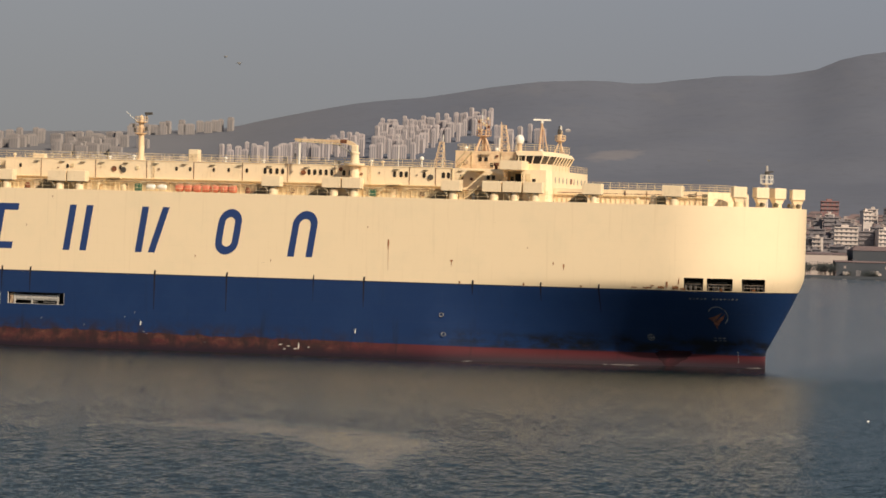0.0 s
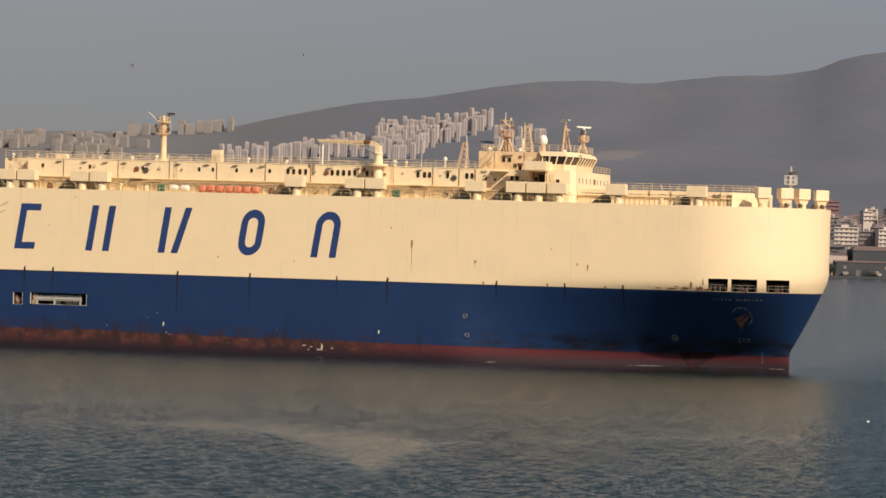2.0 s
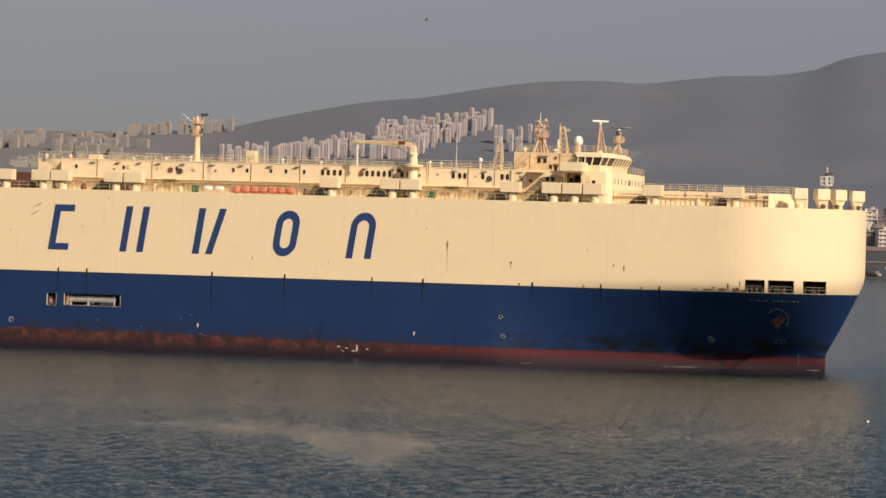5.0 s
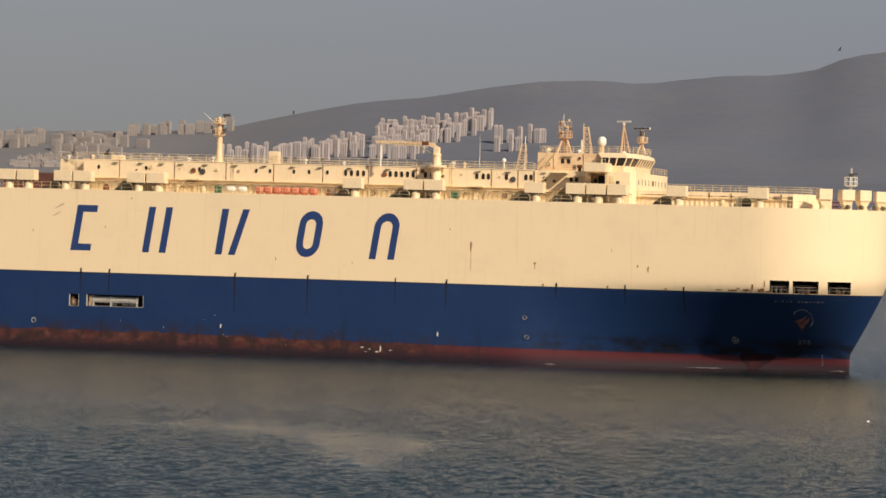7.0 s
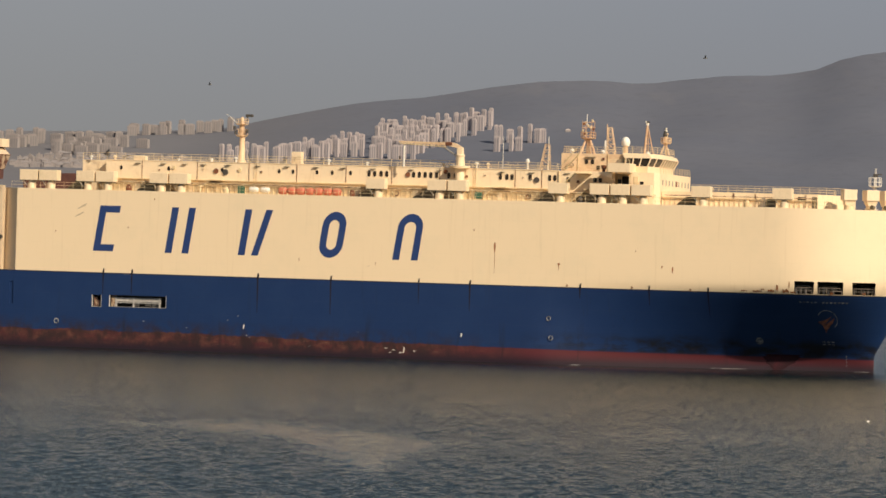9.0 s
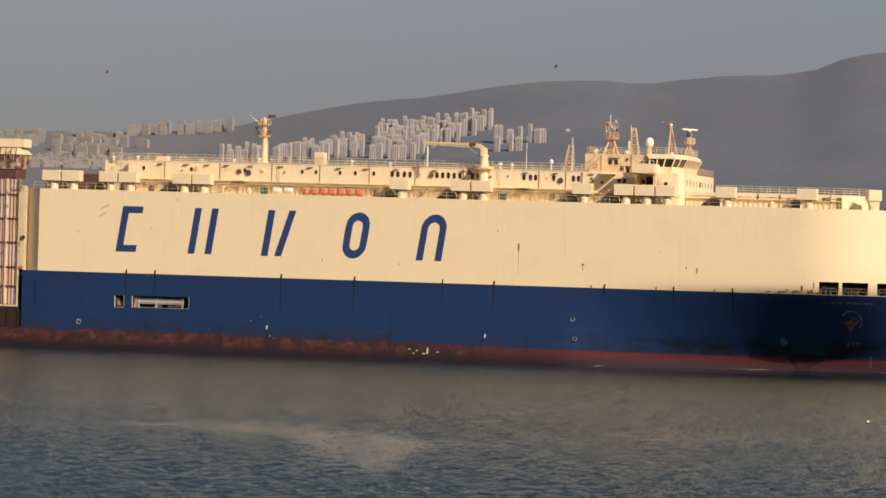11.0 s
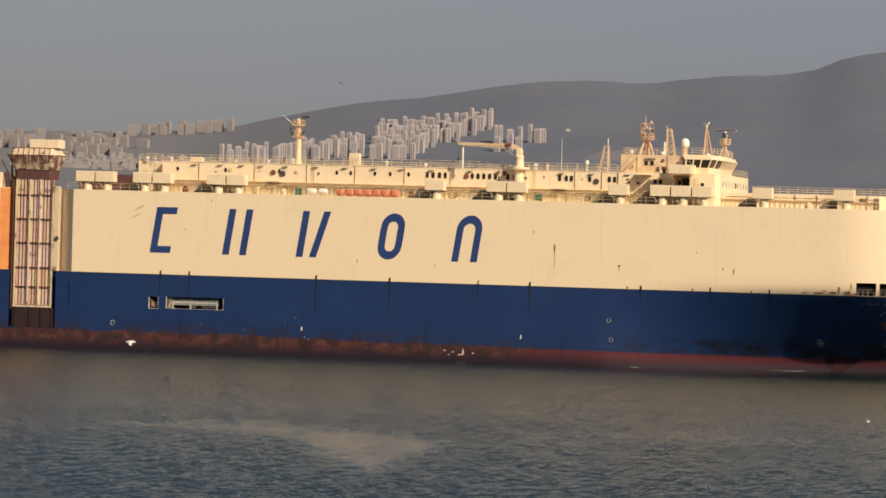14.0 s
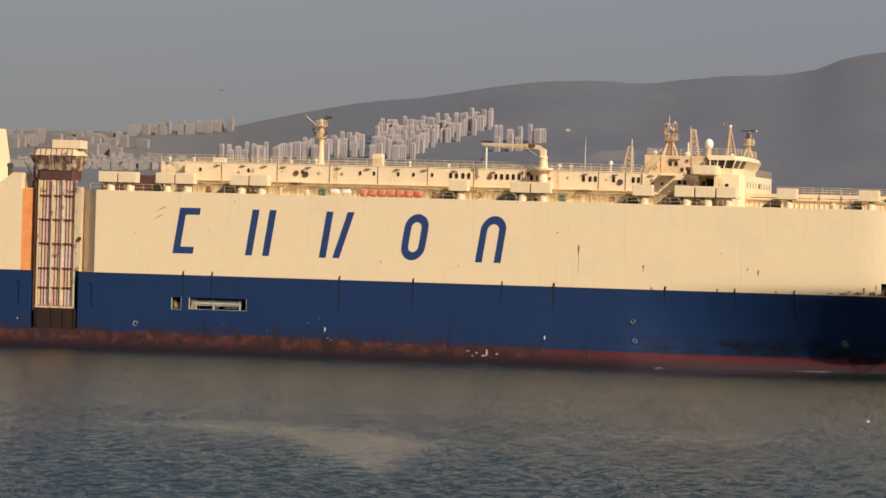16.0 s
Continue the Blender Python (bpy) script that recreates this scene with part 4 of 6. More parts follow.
def fan_boxes():
    """Ventilator trunks that overhang the ship's side, each on its drum."""
    body = rounded_box(bmesh.new(), 0, 2.92, -1.15, 0.8, 25.08, 26.72, 0.05)
    shell = mesh_of("trunk", body, M_CREAM)
    bm = box(bmesh.new(), 0.1, 2.82, -1.08, 0.72, 25.01, 25.08)
    grille = mesh_of("grille", bm, M_DARK)
    drum = mesh_of("drum", lathe(bmesh.new(), 0, 0, [(0.66, DECK - 0.05), (0.66, 24.6), (0.6, 24.66), (0.48, 24.7), (0.46, 25.02)], 16), M_CREAM)
    smooth_faces(drum)
    strut = mesh_of("strut", rod(bmesh.new(), (-1.25, -0.15, 25.03), (-0.62, -0.15, 24.3), 0.07), M_WHITE)
    for x0, k in VENTS:
        for i in range(k):
            b = part("ventilator", shell, None, ship, at=(x0 + i * 3.15, -14.75, 0))
            part("grille", grille, None, b)
            part("drum", drum, None, b, at=(1.75, -0.35, 0))
            part("strut", strut, None, b, at=(1.6, -0.35, 0))
    # dark sloping prisms added as the ventilators' shadows in the passage, each beside its ventilator
    for x0, w in ((-77.4, 2.6), (-66.0, 2.8), (-30.9, 2.9), (-22.2, 3.6), (-16.1, 1.3), (-2.9, 2.4), (3.2, 3.0), (18.2, 2.8), (30.4, 2.6)):
        bm = bmesh.new()
        prof = [(x0, DECK), (x0 + w, DECK), (x0 + w, 25.15), (x0 + 0.62 * w, 25.15), (x0 + 0.5 * w, 25.0), (x0 + 0.1 * w, 24.15)]
        lo = [bm.verts.new((x, -13.5, z)) for x, z in prof]
        hi = [bm.verts.new((x, -12.4, z)) for x, z in prof]
        bm.faces.new(lo)
        bm.faces.new(hi[::-1])
        for i in range(len(prof)):
            j = (i + 1) % len(prof)
            bm.faces.new((lo[j], lo[i], hi[i], hi[j]))
        part("cowl", bm, M_SHADOW_AND_GEAR, ship, "dark olive-grey prism for a ventilator's shadow in the side passage")
    # round the bow
    bshell = mesh_of("bow_trunk", rounded_box(bmesh.new(), -1.0, 1.0, -0.95, 0.95, 25.25, 26.85, 0.05), M_CREAM)
    taper = mesh_of("hopper", prism(bmesh.new(), [(-0.6, -0.55), (0.6, -0.55), (0.6, 0.55), (-0.6, 0.55)], 24.5, 25.25, [(-0.85, -0.75), (0.85, -0.75), (0.85, 0.75), (-0.85, 0.75)]), M_CREAM)
    base = mesh_of("bow_drum", lathe(bmesh.new(), 0, 0, [(0.75, DECK - 0.05), (0.7, 24.45), (0.6, 24.5)], 14), M_CREAM2)
    for x, y, turn in ((43.65, -11.2, 24), (46.6, -8.6, 30), (48.65, -5.4, 40), (50.45, 3.4, 22)):
        b = part("ventilator", bshell, None, ship)
        b.matrix_basis = pose(x, y, 0, 0, 0, turn)
        part("hopper", taper, None, b)
        part("drum", base, None, b)


def smooth_faces(me):
    for p in me.polygons:
        p.use_smooth = len(p.vertices) == 4
    me.set_sharp_from_angle(angle=radians(40))
    return me


fan_boxes()


def oval_plate(w, h, d):
    """An upright plate with rounded head and foot, d thick towards -y."""
    bm = bmesh.new()
    r = w / 2
    pts = [(r * math.cos(a), h / 2 - r + r * math.sin(a)) for a in [math.pi * i / 8 for i in range(9)]]
    pts += [(r * math.cos(a), -h / 2 + r + r * math.sin(a)) for a in [math.pi + math.pi * i / 8 for i in range(9)]]
    f = [bm.verts.new((x, -d, z)) for x, z in pts]
    k = [bm.verts.new((x, 0, z)) for x, z in pts]
    bm.faces.new(f[::-1])
    bm.faces.new(k)
    for i in range(len(pts)):
        j = (i + 1) % len(pts)
        bm.faces.new((f[i], f[j], k[j], k[i]))
    return bm


def deckhouse():
    y = -11.5
    house = part("deckhouse", box(bmesh.new(), -71.7, -0.2, y, -y, DECK, 28.6), M_CREAM, ship, "long cream deckhouse with small dark windows")
    part("low_casing", box(bmesh.new(), -85.5, -76.0, -10.5, 10.5, DECK, 26.35), M_NECK, ship, "low rust-brown casing on the after deck")
    part("aft_house", box(bmesh.new(), -76.0, -71.7, y + 1.5, -y - 1.5, DECK, 28.55), M_CREAM, house)
    wide = mesh_of("window", oval_plate(0.5, 0.92, 0.06), M_GLASS)
    small = mesh_of("porthole", oval_plate(0.42, 0.66, 0.06), M_GLASS)
    rim = mesh_of("window_frame", oval_plate(0.66, 1.08, 0.035), M_CREAM)
    srim = mesh_of("porthole_frame", oval_plate(0.56, 0.82, 0.035), M_CREAM)
    for x in (-29.6, -28.7, -27.7, -26.8, -22.6, -21.7, -20.8, -19.9, -19.0, -17.1, -16.1, -9.1, -8.1, -7.3, -4.5, -1.5, -0.7):
        w = part("window", wide, None, house, at=(x, y, 27.45))
        part("window_frame", rim, None, w)
    for x in (-69.2, -61.5, -52.9, -43.8, -41.6, -37.8, -35.4, -32.5):
        w = part("porthole", small, None, house, at=(x, y, 27.45))
        part("porthole_frame", srim, None, w)
    # round fans and life-rings on the wall
    for x, z, r, m in ((-53.9, 27.25, 0.42, M_RUST), (-52.4, 27.1, 0.48, M_MASTDARK), (-60.7, 27.6, 0.32, M_CREAM2), (-50.1, 27.5, 0.3, M_CREAM2), (-23.5, 27.4, 0.4, M_RUST), (-3.5, 27.1, 0.45, M_MASTDARK), (-17.6, 28.0, 0.35, M_RUST)):
        bm = bmesh.new()
        rod(bm, (x, y + 0.02, z), (x, y - 0.18, z), r, r * 0.9, n=14)
        part("wall_fan", bm, m, house)
    # plate seams, proud pipes and drip eyebrows
    for x in (-65.8, -56.9, -48.6, -41.0, -33.2, -26.0, -18.5, -6.8, -2.7):
        part("downpipe", rod(bmesh.new(), (x, y - 0.05, 25.9), (x, y - 0.05, 28.6), 0.045, n=6), M_RUST, house)
    brow = mesh_of("eyebrow", prism(bmesh.new(), [(-0.45, -0.35), (0.35, -0.35), (0.45, 0), (-0.35, 0)], 0, 0.05), M_MASTDARK)
    for x in (-66.5, -62.4, -59.0, -55.9, -52.0, -47.2, -42.6, -38.0, -33.7, -29.0, -23.0, -18.6, -8.9, -4.3, 1.2):
        part("eyebrow", brow, None, house, at=(x, y, 28.15))
    part("ledge", box(bmesh.new(), -71.7, -0.2, y - 0.5, y, 25.74, 25.84), M_CREAM2, house)
    # wider lower wall with upright stiffeners, under a narrow gallery
    part("lower_wall", box(bmesh.new(), -72.5, 14.9, y - 1.0, y, DECK, 25.2), M_CREAM2, house)
    stiff = mesh_of("stiffener", box(bmesh.new(), 0, 0.09, y - 1.14, y - 1.0, DECK, 25.2), M_CREAM2)
    for i in range(116):
        part("stiffener", stiff, None, house, at=(-72.2 + i * 0.75, 0, 0))
    part("gallery", box(bmesh.new(), -76.0, 15.0, y - 1.35, y, 25.2, 25.34), M_CREAM2, house, "narrow stained gallery along the deckhouse")
    part("gallery_kerb", box(bmesh.new(), -76.0, 15.0, y - 1.40, y - 1.35, 25.2, 25.32), M_RUSTY, house)
    part("roof_edge", box(bmesh.new(), -71.8, -0.2, y - 0.08, y + 0.1, 28.56, 28.68), M_CREAM, house)
    # doors, life-rings and small boxes along the passage
    door = mesh_of("door", rounded_box(bmesh.new(), -0.4, 0.4, -0.07, 0.0, 0.1, 1.25, 0.03), M_CREAM)
    for x in (-66.2, -57.6, -38.2, -31.0, -22.0, -9.0, 3.0, 13.3):
        part("door", door, None, house, at=(x, y - 1.0, DECK))
    for x, z in ((-51.6, 24.5), (-4.4, 24.6), (-58.9, 24.6), (9.6, 24.7), (-24.9, 24.5)):
        bm = bmesh.new()
        rings = [[bm.verts.new((x + (0.33 + 0.08 * math.cos(q * 1.047)) * math.cos(2 * math.pi * i / 14), y - 1.2 + 0.08 * math.sin(q * 1.047), z + (0.33 + 0.08 * math.cos(q * 1.047)) * math.sin(2 * math.pi * i / 14))) for q in range(6)] for i in range(14)]
        for r0, r1 in zip(rings, rings[1:] + rings[:1]):
            for q in range(6):
                bm.faces.new((r0[q], r0[(q + 1) % 6], r1[(q + 1) % 6], r1[q]))
        part("life_ring", bm, M_RUSTY, house, "faded life-ring")
    for x, z, w in ((-46.6, 27.3, 0.3), (-63.0, 27.2, 0.2), (-14.3, 27.4, 0.35), (-11.5, 27.6, 0.2), (-5.6, 27.4, 0.18), (-25.2, 27.5, 0.18), (-56.0, 27.5, 0.2)):
        part("junction_box", rounded_box(bmesh.new(), x - w / 2, x + w / 2, y - 0.16, y, z - w / 2, z + w / 2, 0.02), M_RUSTY, house)
    for x in (-72.9, -47.5, -13.0):
        bm = bmesh.new()
        for s in (-0.2, 0.2):
            rod(bm, (x + s, y - 0.15, 25.4), (x + s, y - 0.15, 29.4), 0.03, n=4)
        for i in range(12):
            rod(bm, (x - 0.2, y - 0.15, 25.6 + 0.3 * i), (x + 0.2, y - 0.15, 25.6 + 0.3 * i), 0.02, n=4)
        part("ladder", bm, M_CREAM2, house)
    # side passage: handrail pipe, awnings and steps
    bm = bmesh.new()
    rod(bm, (-76, -13.2, 25.32), (15, -13.2, 25.32), 0.05, n=6)
    rod(bm, (-76, -13.2, 25.05), (15, -13.2, 25.05), 0.035, n=6)
    for i in range(46):
        rod(bm, (-75 + 2 * i, -13.2, DECK), (-75 + 2 * i, -13.2, 25.32), 0.03, n=5)
    part("pipe_run", bm, M_CREAM2, ship, "stained pipes along the side passage")
    for x in (-54.6, -10.0, 4.2):
        awn = part("awning", prism(bmesh.new(), [(x, -13.6), (x + 2.2, -13.6), (x + 2.2, y), (x, y)], 25.75, 25.9), M_CREAM2, ship)
        bm = bmesh.new()
        for s in (-13.3, -12.6):
            rod(bm, (x - 2.0, s, DECK + 0.05), (x + 0.3, s, 25.8), 0.07, n=6)
        for i in range(7):
            k = i / 7
            box(bm, x - 1.9 + 2.2 * k, x - 1.6 + 2.2 * k, -13.3, -12.6, DECK + 0.15 + 1.9 * k, DECK + 0.2 + 1.9 * k)
        part("steps", bm, M_CREAM2, ship)
    # roof rail and roof fittings
    bm = rail(bmesh.new(), [(-76, y + 1.7, 28.55), (-71.6, y + 0.1, 28.6), (-0.4, y + 0.1, 28.6)], 1.1, 1.5)
    rail(bm, [(-76, 9.5, 28.55), (-0.4, 11.3, 28.6)], 1.1, 3.0)
    part("roof_rail", bm, M_CREAM2, ship)
    for x, h, m in ((-70.6, 0.7, M_CREAM), (-66.0, 0.8, M_WHITE), (-60.3, 0.5, M_WHITE), (-55.0, 0.6, M_WHITE), (-52.9 + 1.8, 0.9, M_WHITE), (-36.3, 0.9, M_WHITE), (-30.2, 0.6, M_WHITE), (-13.1, 1.0, M_WHITE), (-11.3, 0.9, M_CREAM), (-18.2, 0.7, M_CREAM), (-5.2, 1.7, M_WHITE), (-74.5, 0.6, M_WHITE)):
        part("mushroom_vent", lathe(bmesh.new(), x, -10.4, [(0.16, 28.6), (0.15, 28.6 + h * 0.6), (0.32, 28.6 + h * 0.65), (0.32, 28.6 + h * 0.85), (0.15, 28.6 + h)], 10), m, ship)
    part("roof_locker", rounded_box(bmesh.new(), -67.5, -65.6, -10.8, -9.4, 28.6, 29.3, 0.05), M_CREAM, ship)
    part("air_trunk", rounded_box(bmesh.new(), -42.0, -40.5, -11.3, -9.6, 28.6, 30.5, 0.05), M_CREAM, ship)
    bm = bmesh.new()
    rod(bm, (-10.2, -5, 28.6), (-10.2, -5, 33.8), 0.05, 0.02, n=6)
    part("whip_aerial", bm, M_WHITE, ship)
    return house


deckhouse()


def passage_gear():
    ends = [-85.5] + [e for x0, k in VENTS for e in (x0 + 0.9, x0 + 3.15 * k - 0.5)] + [41.5]
    for a, b in zip(ends[0::2], ends[1::2]):
        if b - a > 1.0:
            edge = [(a + (b - a) * i / 6, max(-15.75, hull_edge(a + (b - a) * i / 6, DECK) + 0.35), DECK) for i in range(7)]
            part("side_rail", rail(bmesh.new(), [edge[0], edge[-1]] if b < 33 else edge, 1.0, 1.7, 2, 0.022), M_CREAM2, ship, "thin cream rail along the ship's side")
    for x0, k in VENTS:
        for i in range(k - 1):
            a = x0 + 3.15 * i
            part("side_rail", rail(bmesh.new(), [(a + 2.5, -15.6, DECK), (a + 4.2, -15.6, DECK)], 1.0, 0.85, 2, 0.022), M_CREAM2, ship, "thin cream rail along the ship's side")
    raft = mesh_of("life_raft", bmesh_capsule(1.38, 0.56), M_RAFT)
    smooth_faces(raft)
    for i in range(7):
        part("life_raft", raft, None, ship, "orange life-raft canister", at=(-42.4 + i * 1.42, -14.2, 24.45))
    wraft = mesh_of("canister", bmesh_capsule(1.5, 0.45), M_WHITE)
    smooth_faces(wraft)
    for x in (-47.0, -45.2):
        part("canister", wraft, None, ship, "white life-raft canister", at=(x, -14.2, 24.5))
    part("locker", rounded_box(bmesh.new(), -49.4, -48.5, -14.8, -13.9, DECK, 25.0, 0.05), M_GREEN, ship, "dark green deck locker")
    part("locker", rounded_box(bmesh.new(), -12.3, -11.3, -14.8, -13.9, DECK + 0.15, 25.0, 0.05), M_GREEN, ship, "dark green deck locker")
    for x, m in ((-66.9, M_RUST), (-31.4, M_RUST), (-51.3, M_CREAM2), (0.9, M_RUST), (29.0, M_CREAM2), (3.9, M_MASTDARK)):
        part("winch", lathe(bmesh.new(), x, -14.6, [(0.45, DECK), (0.45, 24.5), (0.3, 24.6), (0.3, 24.8)], 12), m, ship)
    part("roof_tank", lathe(bmesh.new(), -55.5, -14.4, [(0.2, DECK), (0.2, 24.6), (0.35, 24.7), (0.35, 24.95)], 10), M_CREAM2, ship)
    # low trunk on the foredeck with its rail
    trunk = part("fore_trunk", prism(bmesh.new(), [(15.5, -10.5), (39, -10.5), (42.5, -7), (42.5, 7), (39, 10.5), (15.5, 10.5)], DECK, 25.95), M_CREAM, ship, "low cream trunk on the foredeck")
    bm = rail(bmesh.new(), [(20, -10.3, 25.95), (39, -10.3, 25.95), (42.2, -7, 25.95), (42.2, 7, 25.95)], 1.05, 1.4)
    rail(bm, [(20, 10.3, 25.95), (39, 10.3, 25.95)], 1.05, 2.5)
    part("fore_rail", bm, M_CREAM2, ship)
    part("hatch", rounded_box(bmesh.new(), 36.0, 37.1, -10.62, -10.4, 24.95, 25.55, 0.04), M_GLASS, trunk)
    part("door", rounded_box(bmesh.new(), 38.1, 38.9, -10.6, -10.4, DECK, 25.6, 0.04), M_SHADOW_AND_GEAR, trunk)
    stiff = mesh_of("stiffener", box(bmesh.new(), 0, 0.09, -10.64, -10.5, DECK, 25.0), M_CREAM2)
    for i in range(31):
        part("stiffener", stiff, None, trunk, at=(16.0 + i * 0.75, 0, 0))
    for x, z0, z1 in ((22.3, 25.1, 25.9), (26.4, 25.1, 25.9), (29.7, DECK, 25.9), (33.9, 25.1, 25.9), (37.2, DECK, 25.9)):
        part("downpipe", rod(bmesh.new(), (x, -10.62, z0), (x, -10.62, z1), 0.06, n=6), M_RUSTY, trunk)
    part("pipe", rod(bmesh.new(), (16, -10.95, 25.35), (38.5, -10.95, 25.35), 0.07, n=6), M_RUSTY, trunk)
    part("ledge", box(bmesh.new(), 15.5, 38.9, -10.9, -10.5, 25.0, 25.1), M_CREAM2, trunk)
    part("foredeck_post", lathe(bmesh.new(), 31.2, -13.5, [(0.5, DECK), (0.4, 24.6), (0.5, 24.7), (0.45, 25.1), (0.2, 25.2)], 12), M_CREAM, ship)
    bm = bmesh.new()
    for x, y in ((43.5, -11.6), (46.9, -9.9), (48.7, -8.0), (50.2, -4.0), (51.1, -1.0)):
        rod(bm, (x, y, DECK + 0.45), (x + 0.25, y + 0.35, DECK + 0.4), 0.34, n=12)
    part("mooring_wheel", bm, M_SHADOW_AND_GEAR, ship)


def bmesh_capsule(length, r):
    bm = bmesh.new()
    prof = [(-length / 2, 0.45 * r), (-length * 0.42, 0.85 * r), (-length * 0.3, r), (-0.03, r), (-0.03, 1.06 * r), (0.03, 1.06 * r), (0.03, r), (length * 0.3, r), (length * 0.42, 0.85 * r), (length / 2, 0.45 * r)]
    n = 14
    rings = [[bm.verts.new((x, q * math.cos(2 * math.pi * i / n), q * math.sin(2 * math.pi * i / n))) for i in range(n)] for x, q in prof]
    for lo, hi in zip(rings, rings[1:]):
        for i in range(n):
            bm.faces.new((lo[(i + 1) % n], lo[i], hi[i], hi[(i + 1) % n]))
    bm.faces.new(rings[0])
    bm.faces.new(rings[-1][::-1])
    return bm


passage_gear()


def bridge():
    """The wheelhouse block: lower house, wing, raked wheelhouse windows and the monkey island above."""
    low = part("bridge_house", prism(bmesh.new(), [(-0.1, -11.6), (8.5, -11.6), (8.5, -9.4), (11.2, -9.4), (11.2, -13.2), (14.7, -13.2), (15.4, -12.0), (15.4, 16.0), (-0.1, 16.0)], DECK, 28.6), M_CREAM, ship, "cream bridge house")
    part("upper_house", box(bmesh.new(), -0.3, 9.2, -9.0, 9.0, 28.6, 31.35), M_BUFF, low)
    small = mesh_of("porthole", rounded_box(bmesh.new(), -0.26, 0.26, -0.05, 0.05, -0.33, 0.33, 0.04), M_GLASS)
    for x, z in ((3.6, 30.1), (4.5, 30.1), (5.4, 29.2)):
        part("porthole", small, None, low, at=(x, -9.05, z))
    for x, z in ((1.4, 27.3), (5.5, 27.3), (6.3, 27.3), (9.2, 27.2), (12.9, 26.9)):
        part("porthole", small, None, low, at=(x, (-11.65 if x < 11 else -13.25), z))
    part("door", rounded_box(bmesh.new(), 11.6, 12.4, -13.28, -13.18, 26.1, 28.0, 0.04), M_CREAM2, low)
    # front windows of the lower house
    fw = mesh_of("front_window", rounded_box(bmesh.new(), -0.05, 0.05, -0.24, 0.24, -0.42, 0.42, 0.03), M_STEEL)
    for i in range(9):
        part("front_window", fw, None, low, at=(15.43, -9.5 + i * 2.9, 27.2))
    part("wall_lamp", rounded_box(bmesh.new(), 15.4, 15.55, 2.0, 3.0, 26.8, 27.6, 0.04), M_RUST, low)
    # overhanging passage in shade, and the awnings below the wing
    part("deck_slab", box(bmesh.new(), 8.2, 11.19, -14.2, -9.41, 28.3, 28.49), M_CREAM, low)
    part("awning", prism(bmesh.new(), [(2.6, -13.8), (5.0, -13.8), (5.0, -11.6), (2.6, -11.6)], 28.2, 28.3), M_CREAM2, low)
    bm = bmesh.new()
    for s in (-13.6, -12.8):
        rod(bm, (0.2, s, 25.9), (2.8, s, 28.3), 0.07, n=6)
    for i in range(9):
        k = i / 9
        box(bm, 0.2 + 2.5 * k, 0.5 + 2.5 * k, -13.6, -12.8, 26.0 + 2.3 * k, 26.06 + 2.3 * k)
    part("steps", bm, M_CREAM2, low)
    # flights of steps up the after end of the upper house
    bm = bmesh.new()
    for y in (-10.6, -9.9):
        rod(bm, (0.4, y, 28.6), (2.6, y, 31.3), 0.06, n=5)
        rod(bm, (0.2, y, 29.6), (2.4, y, 32.2), 0.04, n=5)
    for i in range(9):
        box(bm, 0.45 + 0.24 * i, 0.72 + 0.24 * i, -10.6, -9.9, 28.75 + 0.29 * i, 28.8 + 0.29 * i)
    part("steps", bm, M_CREAM2, low)
    bm = rail(bmesh.new(), [(-0.2, -11.5, 28.6), (7.6, -11.5, 28.6)], 1.0, 1.3)
    part("bridge_rail", bm, M_CREAM2, low)
    # thin dark plate paints in the shade of the open doorway
    part("recess", rounded_box(bmesh.new(), 9.2, 10.4, -9.46, -9.35, 26.0, 28.0, 0.03), M_DARK, low, "dark plate for the shade in the doorway under the wing")
    arc = [(5.6 + 3.0 * k / 8, 28.3 - 0.75 * (k / 8) ** 1.6) for k in range(9)]
    bm = bmesh.new()
    faces = [[bm.verts.new((x, y, z)) for x, z in arc + [(8.6, 28.5), (5.6, 28.5)]] for y in (-14.6, -12.4)]
    bm.faces.new(faces[0])
    bm.faces.new(faces[1][::-1])
    for i in range(11):
        j = (i + 1) % 11
        bm.faces.new((faces[0][j], faces[0][i], faces[1][i], faces[1][j]))
    part("wing_knee", bm, M_CREAM, low, "curved cream knee under the wing's after end")
    for x in (8.4, 11.1):
        part("pillar", rod(bmesh.new(), (x, -13.6, 25.3), (x, -13.6, 28.5), 0.09, n=6), M_CREAM2, low)
    for x, z0, z1 in ((-0.05, 25.4, 31.2), (2.3, 28.6, 31.3), (6.9, 25.4, 31.3), (11.3, 25.6, 28.5)):
        part("downpipe", rod(bmesh.new(), (x, -9.12 if z1 > 31 and x > 0 else -11.72, max(z0, 28.6) if z1 > 31 and x > 0 else z0), (x, -9.12 if z1 > 31 and x > 0 else -11.72, z1 if z1 < 31 or x > 0 else 28.6), 0.06, n=6), M_CREAM2, low)
    for x, z, w in ((1.4, 29.6, 0.5), (6.2, 30.6, 0.35), (7.4, 29.3, 0.6), (2.9, 27.0, 0.4), (7.3, 26.8, 0.35)):
        yb = -9.0 if z > 28.6 else -11.6
        part("junction_box", rounded_box(bmesh.new(), x - w / 2, x + w / 2, yb - 0.22, yb, z - w / 2, z + w / 2, 0.03), M_RUSTY, low)
    part("eyebrow", prism(bmesh.new(), [(3.3, -9.35), (4.9, -9.35), (5.0, -9.0), (3.4, -9.0)], 30.75, 30.8), M_MASTDARK, low)
    # wing
    wing = part("bridge_wing", prism(bmesh.new(), [(8.2, -15.9), (11.5, -15.9), (11.5, -8), (8.2, -8)], 28.5, 29.85), M_CREAM, ship, "enclosed cream bridge wing over the side")
